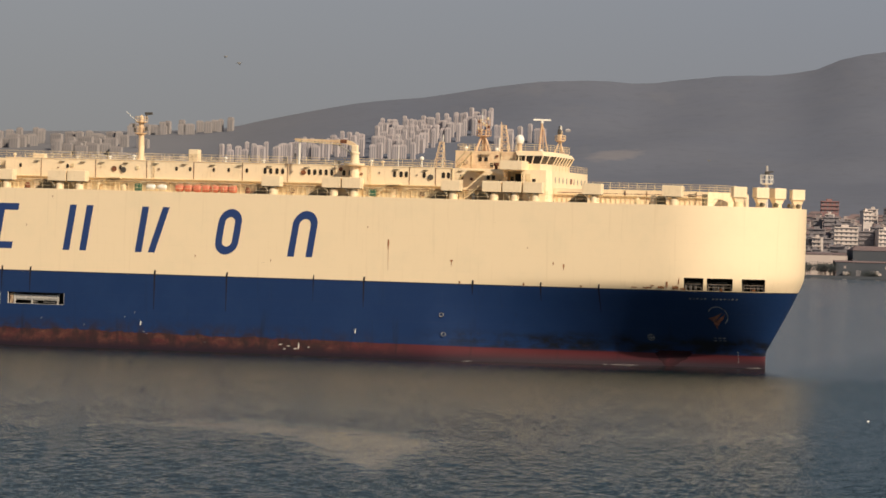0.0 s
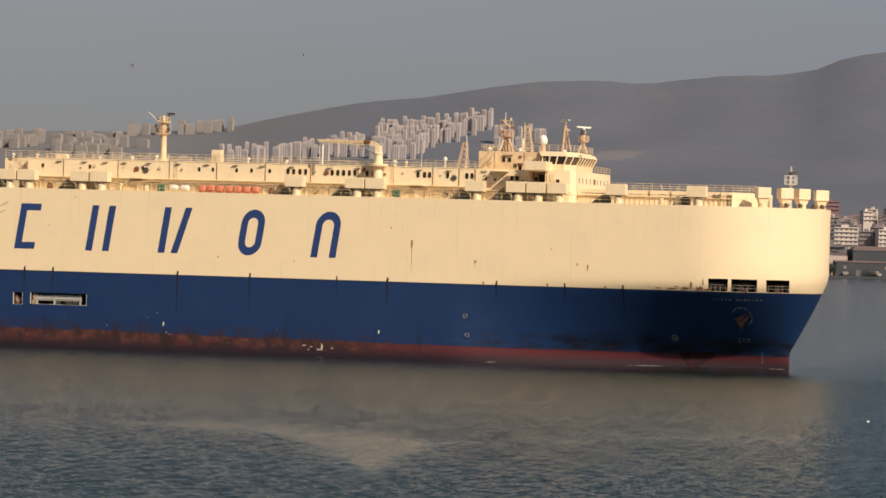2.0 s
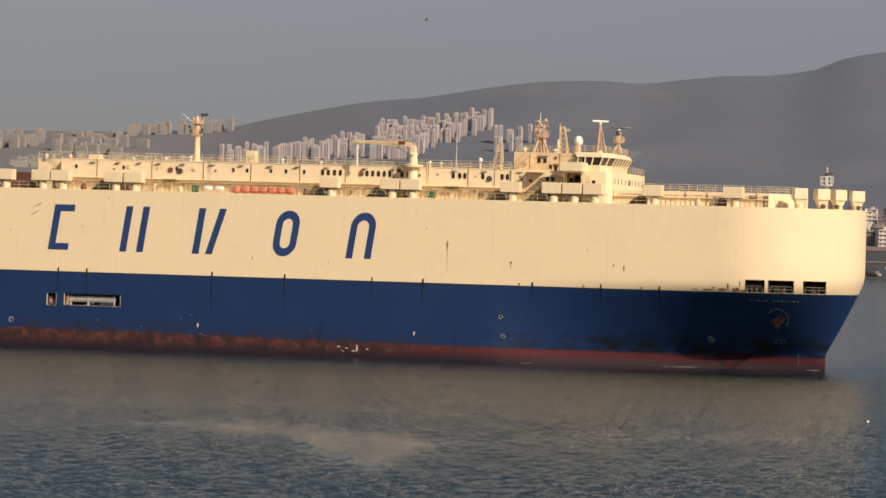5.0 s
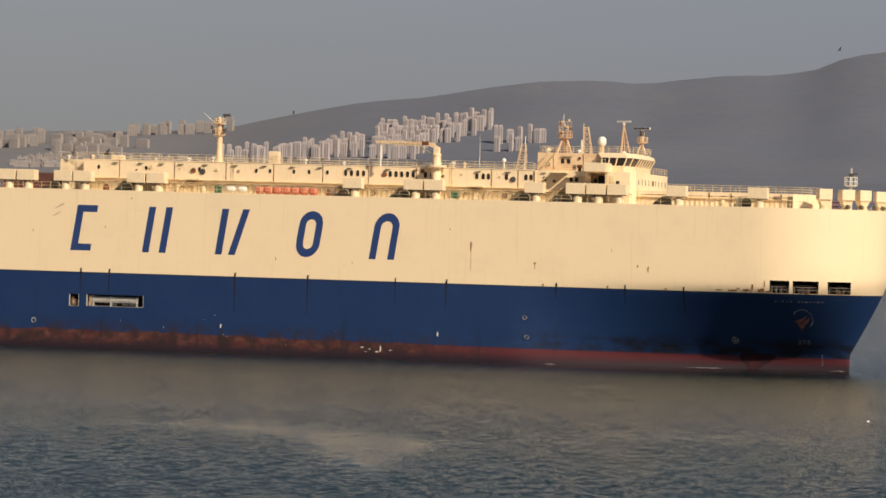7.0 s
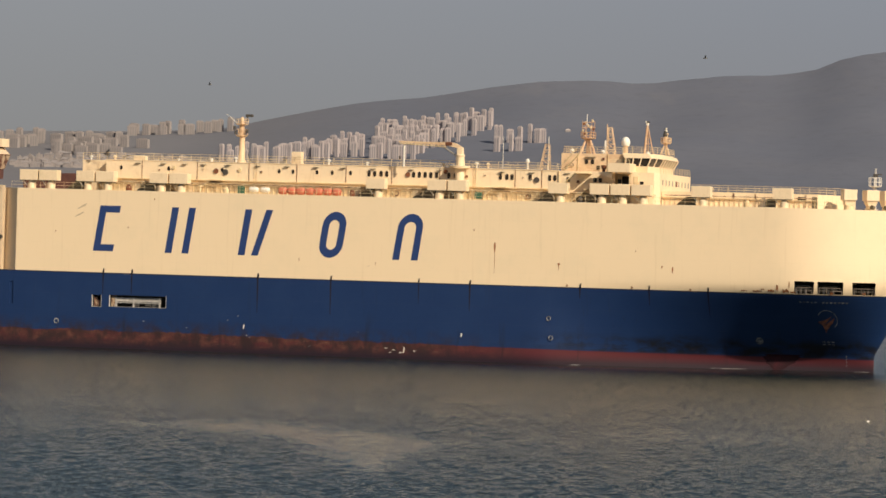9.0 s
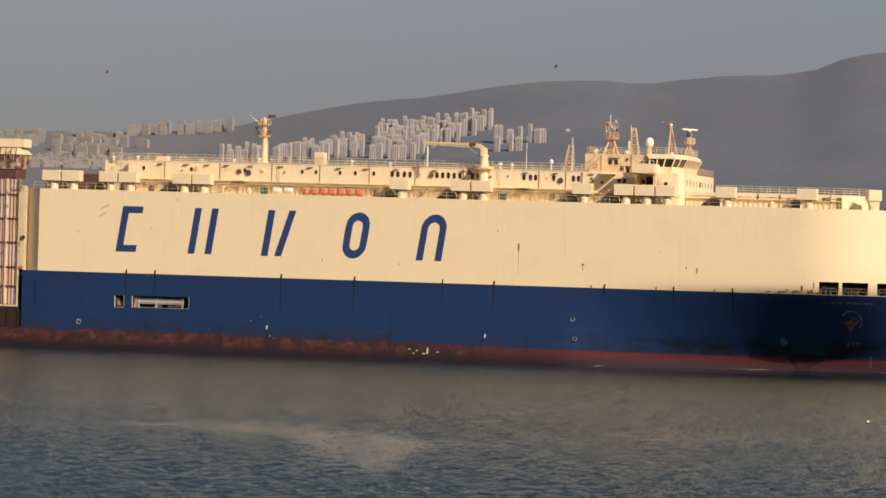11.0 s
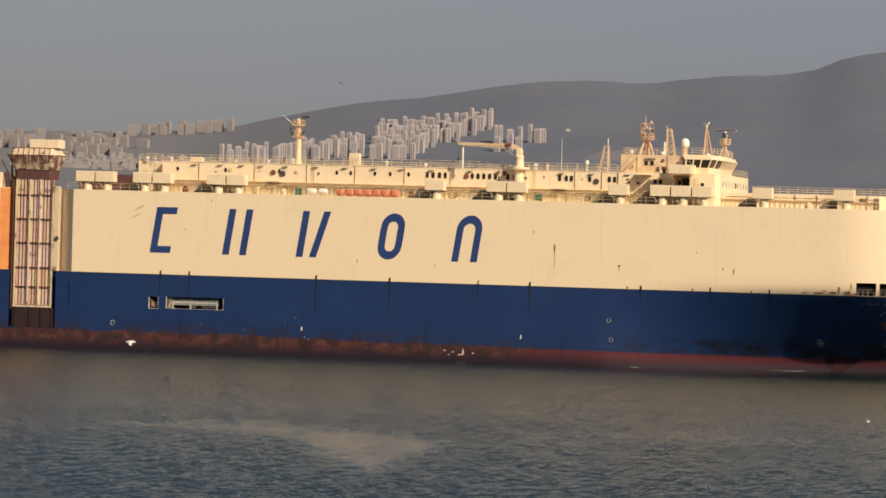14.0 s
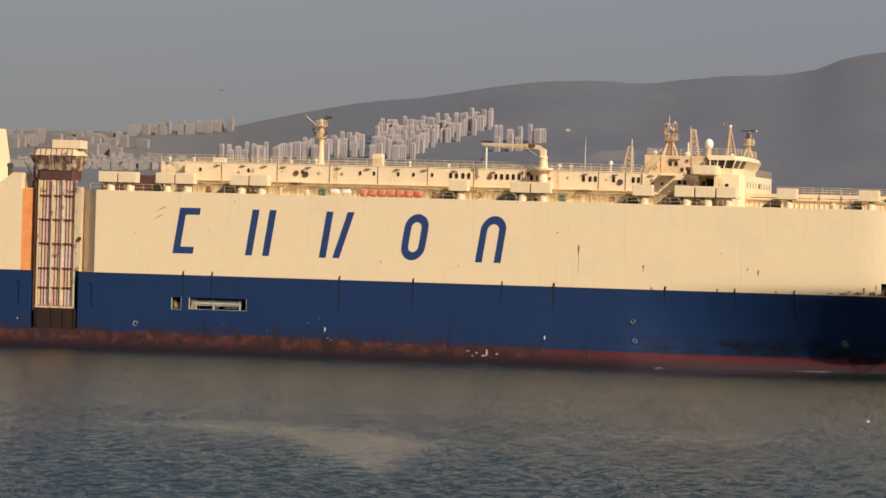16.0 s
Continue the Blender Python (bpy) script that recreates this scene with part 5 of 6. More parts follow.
    part("wing_rail", rail(bmesh.new(), [(8.3, -15.8, 29.85), (11.4, -15.8, 29.85)], 0.5, 0.8, 1), M_CREAM2, wing)
    part("searchlight", lathe(bmesh.new(), 7.2, -14.0, [(0.25, 28.5), (0.25, 29.0), (0.4, 29.1), (0.4, 29.5)], 10), M_RUST, ship)
    # wheelhouse: sill, glass band and roof
    head = [(9.9, -10.6), (13.9, -11.6), (14.9, -5.9), (14.9, 7.0), (13.9, 11.6), (9.9, 10.6)]
    foot = [(9.9, -10.6), (13.4, -11.5), (14.2, -5.8), (14.2, 6.9), (13.4, 11.5), (9.9, 10.6)]
    wh = part("wheelhouse", prism(bmesh.new(), foot, 28.6, 29.55), M_CREAM, ship, "raked wheelhouse with a band of dark windows")
    glass = part("window_band", prism(bmesh.new(), [(x - 0.06, y * 0.995) for x, y in foot], 29.55, 30.75, [(x - 0.06, y * 0.995) for x, y in head]), M_GLASS, wh)
    roof = [(9.7, -10.7), (13.95, -11.7), (14.98, -5.95), (14.98, 7.05), (13.95, 11.7), (9.7, 10.7)]
    part("roof", prism(bmesh.new(), roof, 30.75, 31.3, [(x - 0.35, y * 0.96) for x, y in roof]), M_CREAM, wh)
    part("parapet", prism(bmesh.new(), [(9.2, -9.5), (13.2, -9.5), (14.2, -5.5), (14.2, 6.5), (9.2, 9.5)], 31.3, 31.5), M_CREAM, wh)

    def mullion(a, b, za=29.5, zb=30.78, r=0.10):
        part("mullion", rod(bmesh.new(), (*a, za), (*b, zb), r, n=6), M_CREAM, wh)

    for i, ts in ((0, (0.0, 0.3, 0.62, 1.0)), (1, (0.48,)), (2, [k / 6 for k in range(7)])):
        for t in ts:
            mullion(Vector(foot[i]).lerp(Vector(foot[i + 1]), t), Vector(head[i]).lerp(Vector(head[i + 1]), t))
    bm = rail(bmesh.new(), [(9.3, -9.4, 31.5), (13.4, -9.4, 31.5), (14.3, -5.4, 31.5), (14.3, 6.4, 31.5)], 1.0, 1.3)
    rail(bm, [(0, -8.8, 31.35), (9, -8.8, 31.35)], 1.0, 1.3)
    rail(bm, [(0, -8.8, 31.35), (0, 8.8, 31.35)], 1.0, 2.0)
    rail(bm, [(15.3, -11, 28.6), (15.3, 15.9, 28.6)], 1.0, 2.4)
    part("monkey_island_rail", bm, M_CREAM2, ship)
    rng = random.Random(9)
    for x, y, h in ((1.0, -7.5, 0.5), (5.8, -7.8, 0.4), (12.8, -8.2, 0.3)):
        part("vent_head", lathe(bmesh.new(), x, y, [(0.2, 31.3), (0.2, 31.3 + h * 0.6), (0.35, 31.3 + h * 0.7), (0.25, 31.5 + h)], 10), M_WHITE, ship)


bridge()


def lattice(bm, foot, head, rf, rh, r=0.05, bays=5):
    """A tapering lattice mast of four legs with cross braces."""
    foot, head = Vector(foot), Vector(head)
    cs = [(-1, -1), (1, -1), (1, 1), (-1, 1)]

    def corner(i, k):
        c, w = foot.lerp(head, k), rf + (rh - rf) * k
        return c + Vector((cs[i][0] * w, cs[i][1] * w, 0))

    for i in range(4):
        rod(bm, corner(i, 0), corner(i, 1), r, n=5)
        for b in range(bays):
            k0, k1 = b / bays, (b + 1) / bays
            j = (i + 1) % 4
            rod(bm, corner(i, k0), corner(j, k1), r * 0.7, n=4)
            rod(bm, corner(i, k1), corner(j, k1), r * 0.7, n=4)
    return bm


def cage(bm, cx, cy, z0, z1, r, n=10):
    """A railed round platform."""
    lathe(bm, cx, cy, [(r * 0.7, z0 - 0.15), (r, z0), (r, z0 + 0.08)], n)
    for k in (0.5, 1.0):
        z = z0 + (z1 - z0) * k
        for i in range(n):
            a, b = 2 * math.pi * i / n, 2 * math.pi * (i + 1) / n
            rod(bm, (cx + r * math.cos(a), cy + r * math.sin(a), z), (cx + r * math.cos(b), cy + r * math.sin(b), z), 0.04, n=4)
    for i in range(n):
        a = 2 * math.pi * i / n
        rod(bm, (cx + r * math.cos(a), cy + r * math.sin(a), z0), (cx + r * math.cos(a), cy + r * math.sin(a), z1), 0.045, n=4)
    return bm


def masts():
    # after mast on the deckhouse
    bm = lathe(bmesh.new(), -52.35, -3, [(0.95, 28.5), (0.5, 29.4), (0.42, 32.9), (0.7, 33.0)], 14)
    m = part("after_mast", bm, M_BUFF, ship, "cream pole mast with a railed top")
    smooth_faces(m.data)
    part("crosstree", cage(bmesh.new(), -52.45, -3, 33.0, 34.0, 0.95), M_BUFF, m)
    part("crosstree", cage(bmesh.new(), -52.45, -3, 34.8, 35.6, 1.0), M_BUFF, m)
    part("topmast", lathe(bmesh.new(), -52.45, -3, [(0.45, 33.0), (0.4, 34.8), (0.3, 35.7), (0.15, 35.9)], 10), M_BUFF, m)
    bm = bmesh.new()
    rod(bm, (-53.2, -3, 34.9), (-55.0, -3, 36.4), 0.06, 0.03, n=5)
    part("aerial", bm, M_WHITE, m)
    bm = rounded_box(bmesh.new(), -51.9, -50.7, -3.2, -2.7, 35.95, 36.35, 0.08)
    rod(bm, (-51.6, -3, 35.2), (-51.6, -3, 36.0), 0.1)
    part("scanner", bm, M_MASTDARK, m)
    for x, z in ((-53.5, 34.2), (-51.4, 33.7), (-53.3, 33.5)):
        part("lantern", rod(bmesh.new(), (x, -3.6, z - 0.3), (x, -3.6, z + 0.3), 0.2), M_MASTDARK, m)
    # main signal mast
    bm = bmesh.new()
    for x, y in ((1.0, -1.2), (3.3, -1.0), (2.2, 1.3)):
        rod(bm, (x, y, 31.3), (2.0 + (x - 2) * 0.25, y * 0.3, 33.8), 0.22, 0.16)
    rod(bm, (2.0, 0, 31.3), (2.0, 0, 34.0), 0.3, n=12)
    m = part("signal_mast", bm, M_RUSTMAST, ship, "cream signal mast with a caged top")
    part("crosstree", cage(bmesh.new(), 2.0, 0, 33.9, 34.8, 1.15, 12), M_RUSTMAST, m)
    bm = bmesh.new()
    for a in range(6):
        c, s = math.cos(a * 1.047 + 0.3), math.sin(a * 1.047 + 0.3)
        rod(bm, (2.0 + 0.8 * c, 0.8 * s, 34.0), (2.0 + 0.95 * c, 0.95 * s, 36.5 - 0.25 * (a % 3)), 0.06, 0.045, n=5)
    rod(bm, (0.9, 0, 35.5), (3.1, 0, 35.6), 0.05, n=5)
    rod(bm, (1.2, -0.4, 36.3), (2.9, -0.4, 36.35), 0.05, n=5)
    part("frame", bm, M_RUSTMAST, m)
    rng = random.Random(4)
    for i in range(9):
        bm = bmesh.new()
        x, z = 2.0 + rng.uniform(-0.9, 0.9), 34.3 + 0.26 * i
        lathe(bm, x, rng.uniform(-0.9, 0.3), [(0.12, z), (0.17, z + 0.08), (0.17, z + 0.32), (0.1, z + 0.4)], 8)
        part("lantern", bm, M_CREAM2 if i % 3 else M_RUST, m)
    part("truck", rod(bmesh.new(), (1.75, 0, 36.0), (1.75, 0, 37.6), 0.07, 0.04, n=6), M_WHITE, m)
    # two lattice masts
    part("lattice_mast", lattice(bmesh.new(), (-3.0, -8, 28.6), (-2.7, -8, 32.6), 0.75, 0.3), M_BUFF, ship, "cream lattice aerial mast")
    part("pole", rod(bmesh.new(), (-2.5, -8, 28.6), (-2.5, -8, 33.7), 0.09, 0.06, n=6), M_WHITE, ship)
    part("lattice_mast", lattice(bmesh.new(), (6.8, -6, 31.3), (6.5, -6, 35.4), 0.65, 0.3), M_BUFF, ship, "cream lattice aerial mast")
    part("pole", rod(bmesh.new(), (6.15, -6.4, 31.3), (6.15, -6.4, 35.9), 0.09, 0.06, n=6), M_BUFF, ship)
    part("whip_aerial", rod(bmesh.new(), (5.45, -4, 31.3), (5.45, -4, 33.5), 0.15, 0.13, n=8), M_WHITE, ship)
    # satellite dome
    bm = lathe(bmesh.new(), 8.6, -4, [(0.4, 31.3), (0.35, 32.7), (0.5, 32.8)], 12)
    d = part("dome_pedestal", bm, M_BUFF, ship)
    dome = part("dome", lathe(bmesh.new(), 8.6, -4, [(0.5, 32.75), (0.65, 33.0), (0.66, 33.4), (0.58, 33.75), (0.38, 34.0), (0.12, 34.1)], 18), M_WHITE, d, "white satellite dome")
    smooth_faces(dome.data)
    # radar mast
    bm = bmesh.new()
    rod(bm, (10.8, 0, 31.6), (11.15, 0, 36.2), 0.2, 0.14, n=10)
    rod(bm, (12.2, 0, 31.6), (11.2, 0, 36.0), 0.1, 0.08)
    rod(bm, (11.2, 1.2, 31.6), (11.2, 0.1, 35.5), 0.1, 0.08)
    for z in (32.4, 33.3, 34.2):
        rod(bm, (10.9, 0, z), (12.05 - (z - 31.6) * 0.22, 0, z), 0.05, n=5)
    part("radar_mast", bm, M_RUSTMAST, ship, "cream A-frame radar mast")
    # fore radar mast with its ring
    bm = bmesh.new()
    for x, y in ((13.4, -0.6), (14.7, -0.5), (14.1, 0.8)):
        rod(bm, (x, y, 31.6), (14.05, 0, 33.5), 0.12, 0.1)
    lathe(bm, 14.05, 0, [(0.3, 33.0), (0.3, 34.6), (0.4, 34.7), (0.4, 34.9)], 10)
    m = part("radar_mast", bm, M_BUFF, ship, "short cream radar mast with a ring platform")
    part("crosstree", cage(bmesh.new(), 14.1, 0, 33.4, 34.2, 0.8), M_BUFF, m)
    part("lantern", lathe(bmesh.new(), 14.0, -0.3, [(0.3, 34.4), (0.35, 34.7), (0.25, 35.2)], 10), M_MASTDARK, m)
    # mast at the bow
    bm = lathe(bmesh.new(), 46.2, 0, [(0.3, DECK), (0.25, 27.6), (0.2, 29.4), (0.12, 30.3)], 10)
    m = part("fore_mast", bm, M_GANGWAY, ship, "dark-topped mast on the bow")
    part("crosstree", cage(bmesh.new(), 46.2, 0, 27.6, 28.9, 0.95, 8), M_WHITE, m)
    bm = rounded_box(bmesh.new(), 45.9, 46.6, -0.3, 0.3, 28.9, 29.5, 0.08)
    box(bm, 46.3, 47.2, -0.15, 0.15, 29.3, 29.5)
    part("lantern", bm, M_MASTDARK, m)


masts()


def scanner(x, z, length, label):
    bm = rounded_box(bmesh.new(), -length / 2, length / 2, -0.12, 0.12, 0.12, 0.38, 0.05)
    ob = part("radar_scanner", bm, M_WHITE, ship, label, at=(x, 0, z))
    part("back_plate", box(bmesh.new(), -length / 2 + 0.05, length / 2 - 0.05, 0.12, 0.17, 0.14, 0.36), M_MASTDARK, ob)
    part("gearbox", lathe(bmesh.new(), 0, 0, [(0.22, -0.25), (0.22, 0.05), (0.1, 0.13)], 10), M_WHITE, ob)
    return ob


SCANNER_A = scanner(11.15, 36.3, 2.7, "white radar scanner bar")
SCANNER_B = scanner(14.05, 35.3, 3.5, "white radar scanner bar")


def crane():
    bm = lathe(bmesh.new(), -15.10, -12.9, [(0.75, DECK), (0.72, 28.5), (1.55, 28.6), (1.6, 28.9), (1.4, 28.95)], 18)
    base = part("deck_crane", bm, M_CREAM, ship, "cream slewing deck crane with its jib lowered")
    smooth_faces(base.data)
    part("column", lathe(bmesh.new(), -15.10, -12.9, [(0.62, 28.95), (0.62, 30.3), (0.72, 30.35), (0.72, 30.6), (0.55, 30.7)], 16), M_CREAM, base)
    bm = rounded_box(bmesh.new(), -15.55, -14.65, -13.4, -12.4, 30.6, 31.7, 0.1)
    rod(bm, (-14.80, -12.9, 31.2), (-14.50, -12.9, 28.9), 0.2)
    part("winch_house", bm, M_CREAM, base)
    # jib: a tapering box girder bent down to its pivot
    bm = bmesh.new()
    stn = [(-14.75, 30.9, 0.28), (-14.95, 31.5, 0.32), (-15.7, 31.95, 0.34), (-16.9, 32.2, 0.30), (-18.40, 32.22, 0.20), (-21.40, 32.3, 0.16), (-24.60, 32.38, 0.12)]
    rings = [[bm.verts.new((x, -12.9 + s * 0.35, z + t * h)) for s, t in ((-1, -1), (1, -1), (1, 1), (-1, 1))] for x, z, h in stn]
    for a, b in zip(rings, rings[1:]):
        for i in range(4):
            bm.faces.new((a[(i + 1) % 4], a[i], b[i], b[(i + 1) % 4]))
    bm.faces.new(rings[0])
    bm.faces.new(rings[-1][::-1])
    jib = part("jib", bm, M_BUFF, base, "stained buff jib")
    bm = bmesh.new()
    for s in (-13.2, -12.6):
        rod(bm, (-17.2, s, 31.72), (-24.5, s, 32.12), 0.07, n=5)
        for i in range(7):
            x = -17.4 - i
            rod(bm, (x, s, 31.73 + 0.055 * i), (x - 0.5, s, 32.2), 0.04, n=4)
            rod(bm, (x - 0.5, s, 32.2), (x - 1.0, s, 31.78 + 0.055 * i), 0.04, n=4)
    part("truss", bm, M_CREAM2, jib)
    part("luffing_cylinder", rod(bmesh.new(), (-15.30, -12.9, 30.2), (-17.80, -12.9, 31.8), 0.13), M_STEEL, base)
    part("sheave_block", rounded_box(bmesh.new(), -17.40, -16.30, -13.3, -12.5, 31.9, 32.5, 0.1), M_RUST, jib)
    bm = bmesh.new()
    rod(bm, (-23.85, -12.9, 28.6), (-23.85, -12.9, 32.2), 0.15, n=8)
    part("jib_rest", bm, M_WHITE, ship, "white post that holds the crane's jib")
    bm = bmesh.new()
    rod(bm, (-24.50, -12.9, 32.3), (-24.50, -12.9, 30.2), 0.02, n=4)
    rod(bm, (-24.50, -12.9, 30.2), (-24.50, -12.9, 29.7), 0.18, 0.1)
    part("hook_block", bm, M_MASTDARK, base)


crane()


def bow_foam():
    """Thin broken wash along the bow's waterline, in many small rags."""
    bm = bmesh.new()
    rng = random.Random(3)
    for x0, ln, n in ((43.9, 1.6, 4), (20.5, 6.5, 7), (3.0, 2.0, 2)):
        for i in range(n):
            x = x0 + ln * rng.random()
            w, h = rng.uniform(0.5, 1.8), rng.uniform(0.01, 0.03)
            ys = [hull_edge(x + w * k, -0.45) - 0.12 - 0.1 * rng.random() for k in (0, 0.3, 0.7, 1)]
            lo = [bm.verts.new((x + w * k, y, -0.46)) for k, y in zip((0, 0.3, 0.7, 1), ys)]
            hi = [bm.verts.new((x + w * k, y + 0.08, -0.44 + h * e)) for k, y, e in zip((0, 0.3, 0.7, 1), ys, (0.4, 1, 0.8, 0.3))]
            for q in range(3):
                bm.faces.new((lo[q], lo[q + 1], hi[q + 1], hi[q]))
    part("foam", bm, M_FOAM, ship, "thin white wash along the bow")


bow_foam()


# ---- the far shore ----
# the haze of distance is put into these far-shore base colours
M_TOWER = worn("pale_tower_render", (0.47, 0.415, 0.42), (0.36, 0.325, 0.335), 0.9, scale=0.02, spec=0.1)
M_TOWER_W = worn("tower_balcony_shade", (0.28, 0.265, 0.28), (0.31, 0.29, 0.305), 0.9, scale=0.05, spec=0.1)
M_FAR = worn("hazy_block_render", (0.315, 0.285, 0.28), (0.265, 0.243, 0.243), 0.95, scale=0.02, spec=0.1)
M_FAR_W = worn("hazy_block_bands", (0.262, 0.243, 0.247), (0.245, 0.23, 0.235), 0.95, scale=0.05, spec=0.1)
M_HOUSE = worn("grey_house_render", (0.23, 0.21, 0.225), (0.165, 0.155, 0.17), 0.9, scale=0.08, spec=0.1)
M_HOUSE2 = worn("buff_house_render", (0.36, 0.30, 0.29), (0.25, 0.22, 0.22), 0.9, scale=0.08, spec=0.1)
M_HOUSE3 = worn("white_house_render", (0.56, 0.49, 0.46), (0.40, 0.36, 0.35), 0.9, scale=0.08, spec=0.1)
M_PINKH = worn("red_house_render", (0.27, 0.155, 0.155), (0.20, 0.13, 0.135), 0.9, scale=0.08, spec=0.1)
M_WIN = worn("far_window", (0.15, 0.145, 0.16), (0.19, 0.18, 0.195), 0.3, scale=0.3)
M_ROOF = worn("dull_roof", (0.20, 0.145, 0.145), (0.14, 0.12, 0.13), 0.9, scale=0.1, spec=0.1)
M_SHED = worn("dark_shed_cladding", (0.046, 0.054, 0.072), (0.06, 0.066, 0.08), 0.8, scale=0.1)
M_WAREHOUSE = worn("pale_warehouse_wall", (0.52, 0.44, 0.41), (0.42, 0.36, 0.34), 0.9, scale=0.05, spec=0.1)
M_LEAF = worn("dark_shore_foliage", (0.045, 0.055, 0.058), (0.065, 0.074, 0.075), 0.9, scale=0.5)


def tower(w, d, h, wall, shade, label, group):
    """A slab tower with darker strips for its shaded loggia bays between pale fins, floor bands and a lift house."""
    root = thing("apartment_tower", label, "apartment tower", group)
    part("wall", box(bmesh.new(), -w / 2, w / 2, -d / 2, d / 2, -12, h), wall, root)
    bays = max(2, round(w / 2.8))
    # proud strips whose darker colour stands for the shade inside the loggias
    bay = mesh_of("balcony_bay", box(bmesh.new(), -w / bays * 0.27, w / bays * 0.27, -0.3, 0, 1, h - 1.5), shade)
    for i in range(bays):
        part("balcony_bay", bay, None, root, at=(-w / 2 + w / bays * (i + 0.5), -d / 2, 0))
    part("lift_house", box(bmesh.new(), -w * 0.34, w * 0.30, -d * 0.35, d * 0.35, h, h + 0.9), wall, root)
    return root


def towers():
    protos = [tower(w, 4.5, h, M_TOWER, M_TOWER_W, "pale slab apartment tower on the hillside", "towers on the hillside") for w, h in ((5.0, 20), (6.6, 18), (4.4, 22), (7.6, 16.5))]
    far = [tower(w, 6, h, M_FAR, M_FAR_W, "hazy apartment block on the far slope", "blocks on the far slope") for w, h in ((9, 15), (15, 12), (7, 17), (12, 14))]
    rng = random.Random(11)
    used = {}

    def put(kinds, k, x, y):
        i = k % len(kinds)
        m = pose(x, y, land_z(x, y) - 1, 0, 0, rng.uniform(-24, 0))
        if i in used.setdefault(id(kinds), set()):
            copy_thing(kinds[i], m)
        else:
            kinds[i].matrix_basis = m
            used[id(kinds)].add(i)

    count = 0
    # (distance, x at that distance from, to, step)
    for y, x0, x1, step in ((4415, -70, 56, 9.7), (4375, -76, 52, 8.8), (4335, -80, 36, 8.8), (4290, -80, 14, 8.4), (4245, -82, -8, 8.4), (4200, -82, -24, 8.4), (4150, -80, -36, 8.4),
                            (4270, 56, 122, 10.9), (4200, 60, 88, 10.9), (4170, -254, -92, 9.2), (4215, -186, -98, 9.2), (4120, -240, -130, 13.4), (4250, -130, -96, 8.4)):
        x = x0
        while x < x1:
            put(protos, count + rng.randrange(2), x + rng.uniform(-2.5, 2.5), y + rng.uniform(-6, 6))
            x += step * rng.uniform(0.75, 1.2)
            count += 1
    for y, x0, x1, step in ((4700, -404, -272, 13), (4725, -398, -280, 15), (4330, -455, -382, 9), (4380, -462, -388, 9), (4440, -470, -392, 10), (4500, -476, -398, 11),
                            (4480, -548, -496, 9), (4540, -556, -490, 10), (4600, -560, -498, 11), (4450, -386, -362, 11)):
        x = x0
        while x < x1:
            put(far, count + rng.randrange(2), x + rng.uniform(-5, 5), y + rng.uniform(-12, 12))
            x += step * rng.uniform(0.8, 1.6)
            count += 1
    return far


towers()


def dwelling(name, w, d, floors, wall, roof, label, pitched=False, glass=None):
    """A far house of a few storeys with window openings, slabs and a roof."""
    root = thing(name, label, "house", "houses on the far shore")
    h = floors * 3.0
    part("wall", box(bmesh.new(), -w / 2, w / 2, -d / 2, d / 2, -8, h), wall, root)
    win = mesh_of("window", box(bmesh.new(), -0.65, 0.65, -0.12, 0, 0.9, 2.3), glass or M_WIN)
    k = max(2, int(w / 3))
    for f in range(floors):
        for i in range(k):
            part("window", win, None, root, at=(-w / 2 + w * (i + 0.5) / k, -d / 2, f * 3.0))
        if floors > 2:
            part("balcony", box(bmesh.new(), -w / 2 - 0.3, w / 2 + 0.3, -d / 2 - 1.1, -d / 2 + 0.1, f * 3.0 + 2.75, f * 3.0 + 3.0), wall, root)
    if pitched:
        bm = bmesh.new()
        a = [bm.verts.new(p) for p in ((-w / 2 - 0.4, -d / 2 - 0.4, h), (w / 2 + 0.4, -d / 2 - 0.4, h), (w / 2 + 0.4, d / 2 + 0.4, h), (-w / 2 - 0.4, d / 2 + 0.4, h), (-w / 2 + 1, 0, h + 1.9), (w / 2 - 1, 0, h + 1.9))]
        for f in ((3, 2, 1, 0), (0, 1, 5, 4), (1, 2, 5), (2, 3, 4, 5), (3, 0, 4)):
            bm.faces.new([a[i] for i in f])
        part("roof", bm, roof, root)
    else:
        part("roof", box(bmesh.new(), -w / 2 - 0.2, w / 2 + 0.2, -d / 2 - 0.2, d / 2 + 0.2, h, h + 0.5), wall, root)
        part("roof_hut", box(bmesh.new(), -w * 0.2, w * 0.12, -1, d * 0.3, h + 0.5, h + 2.2), wall, root)
    return root


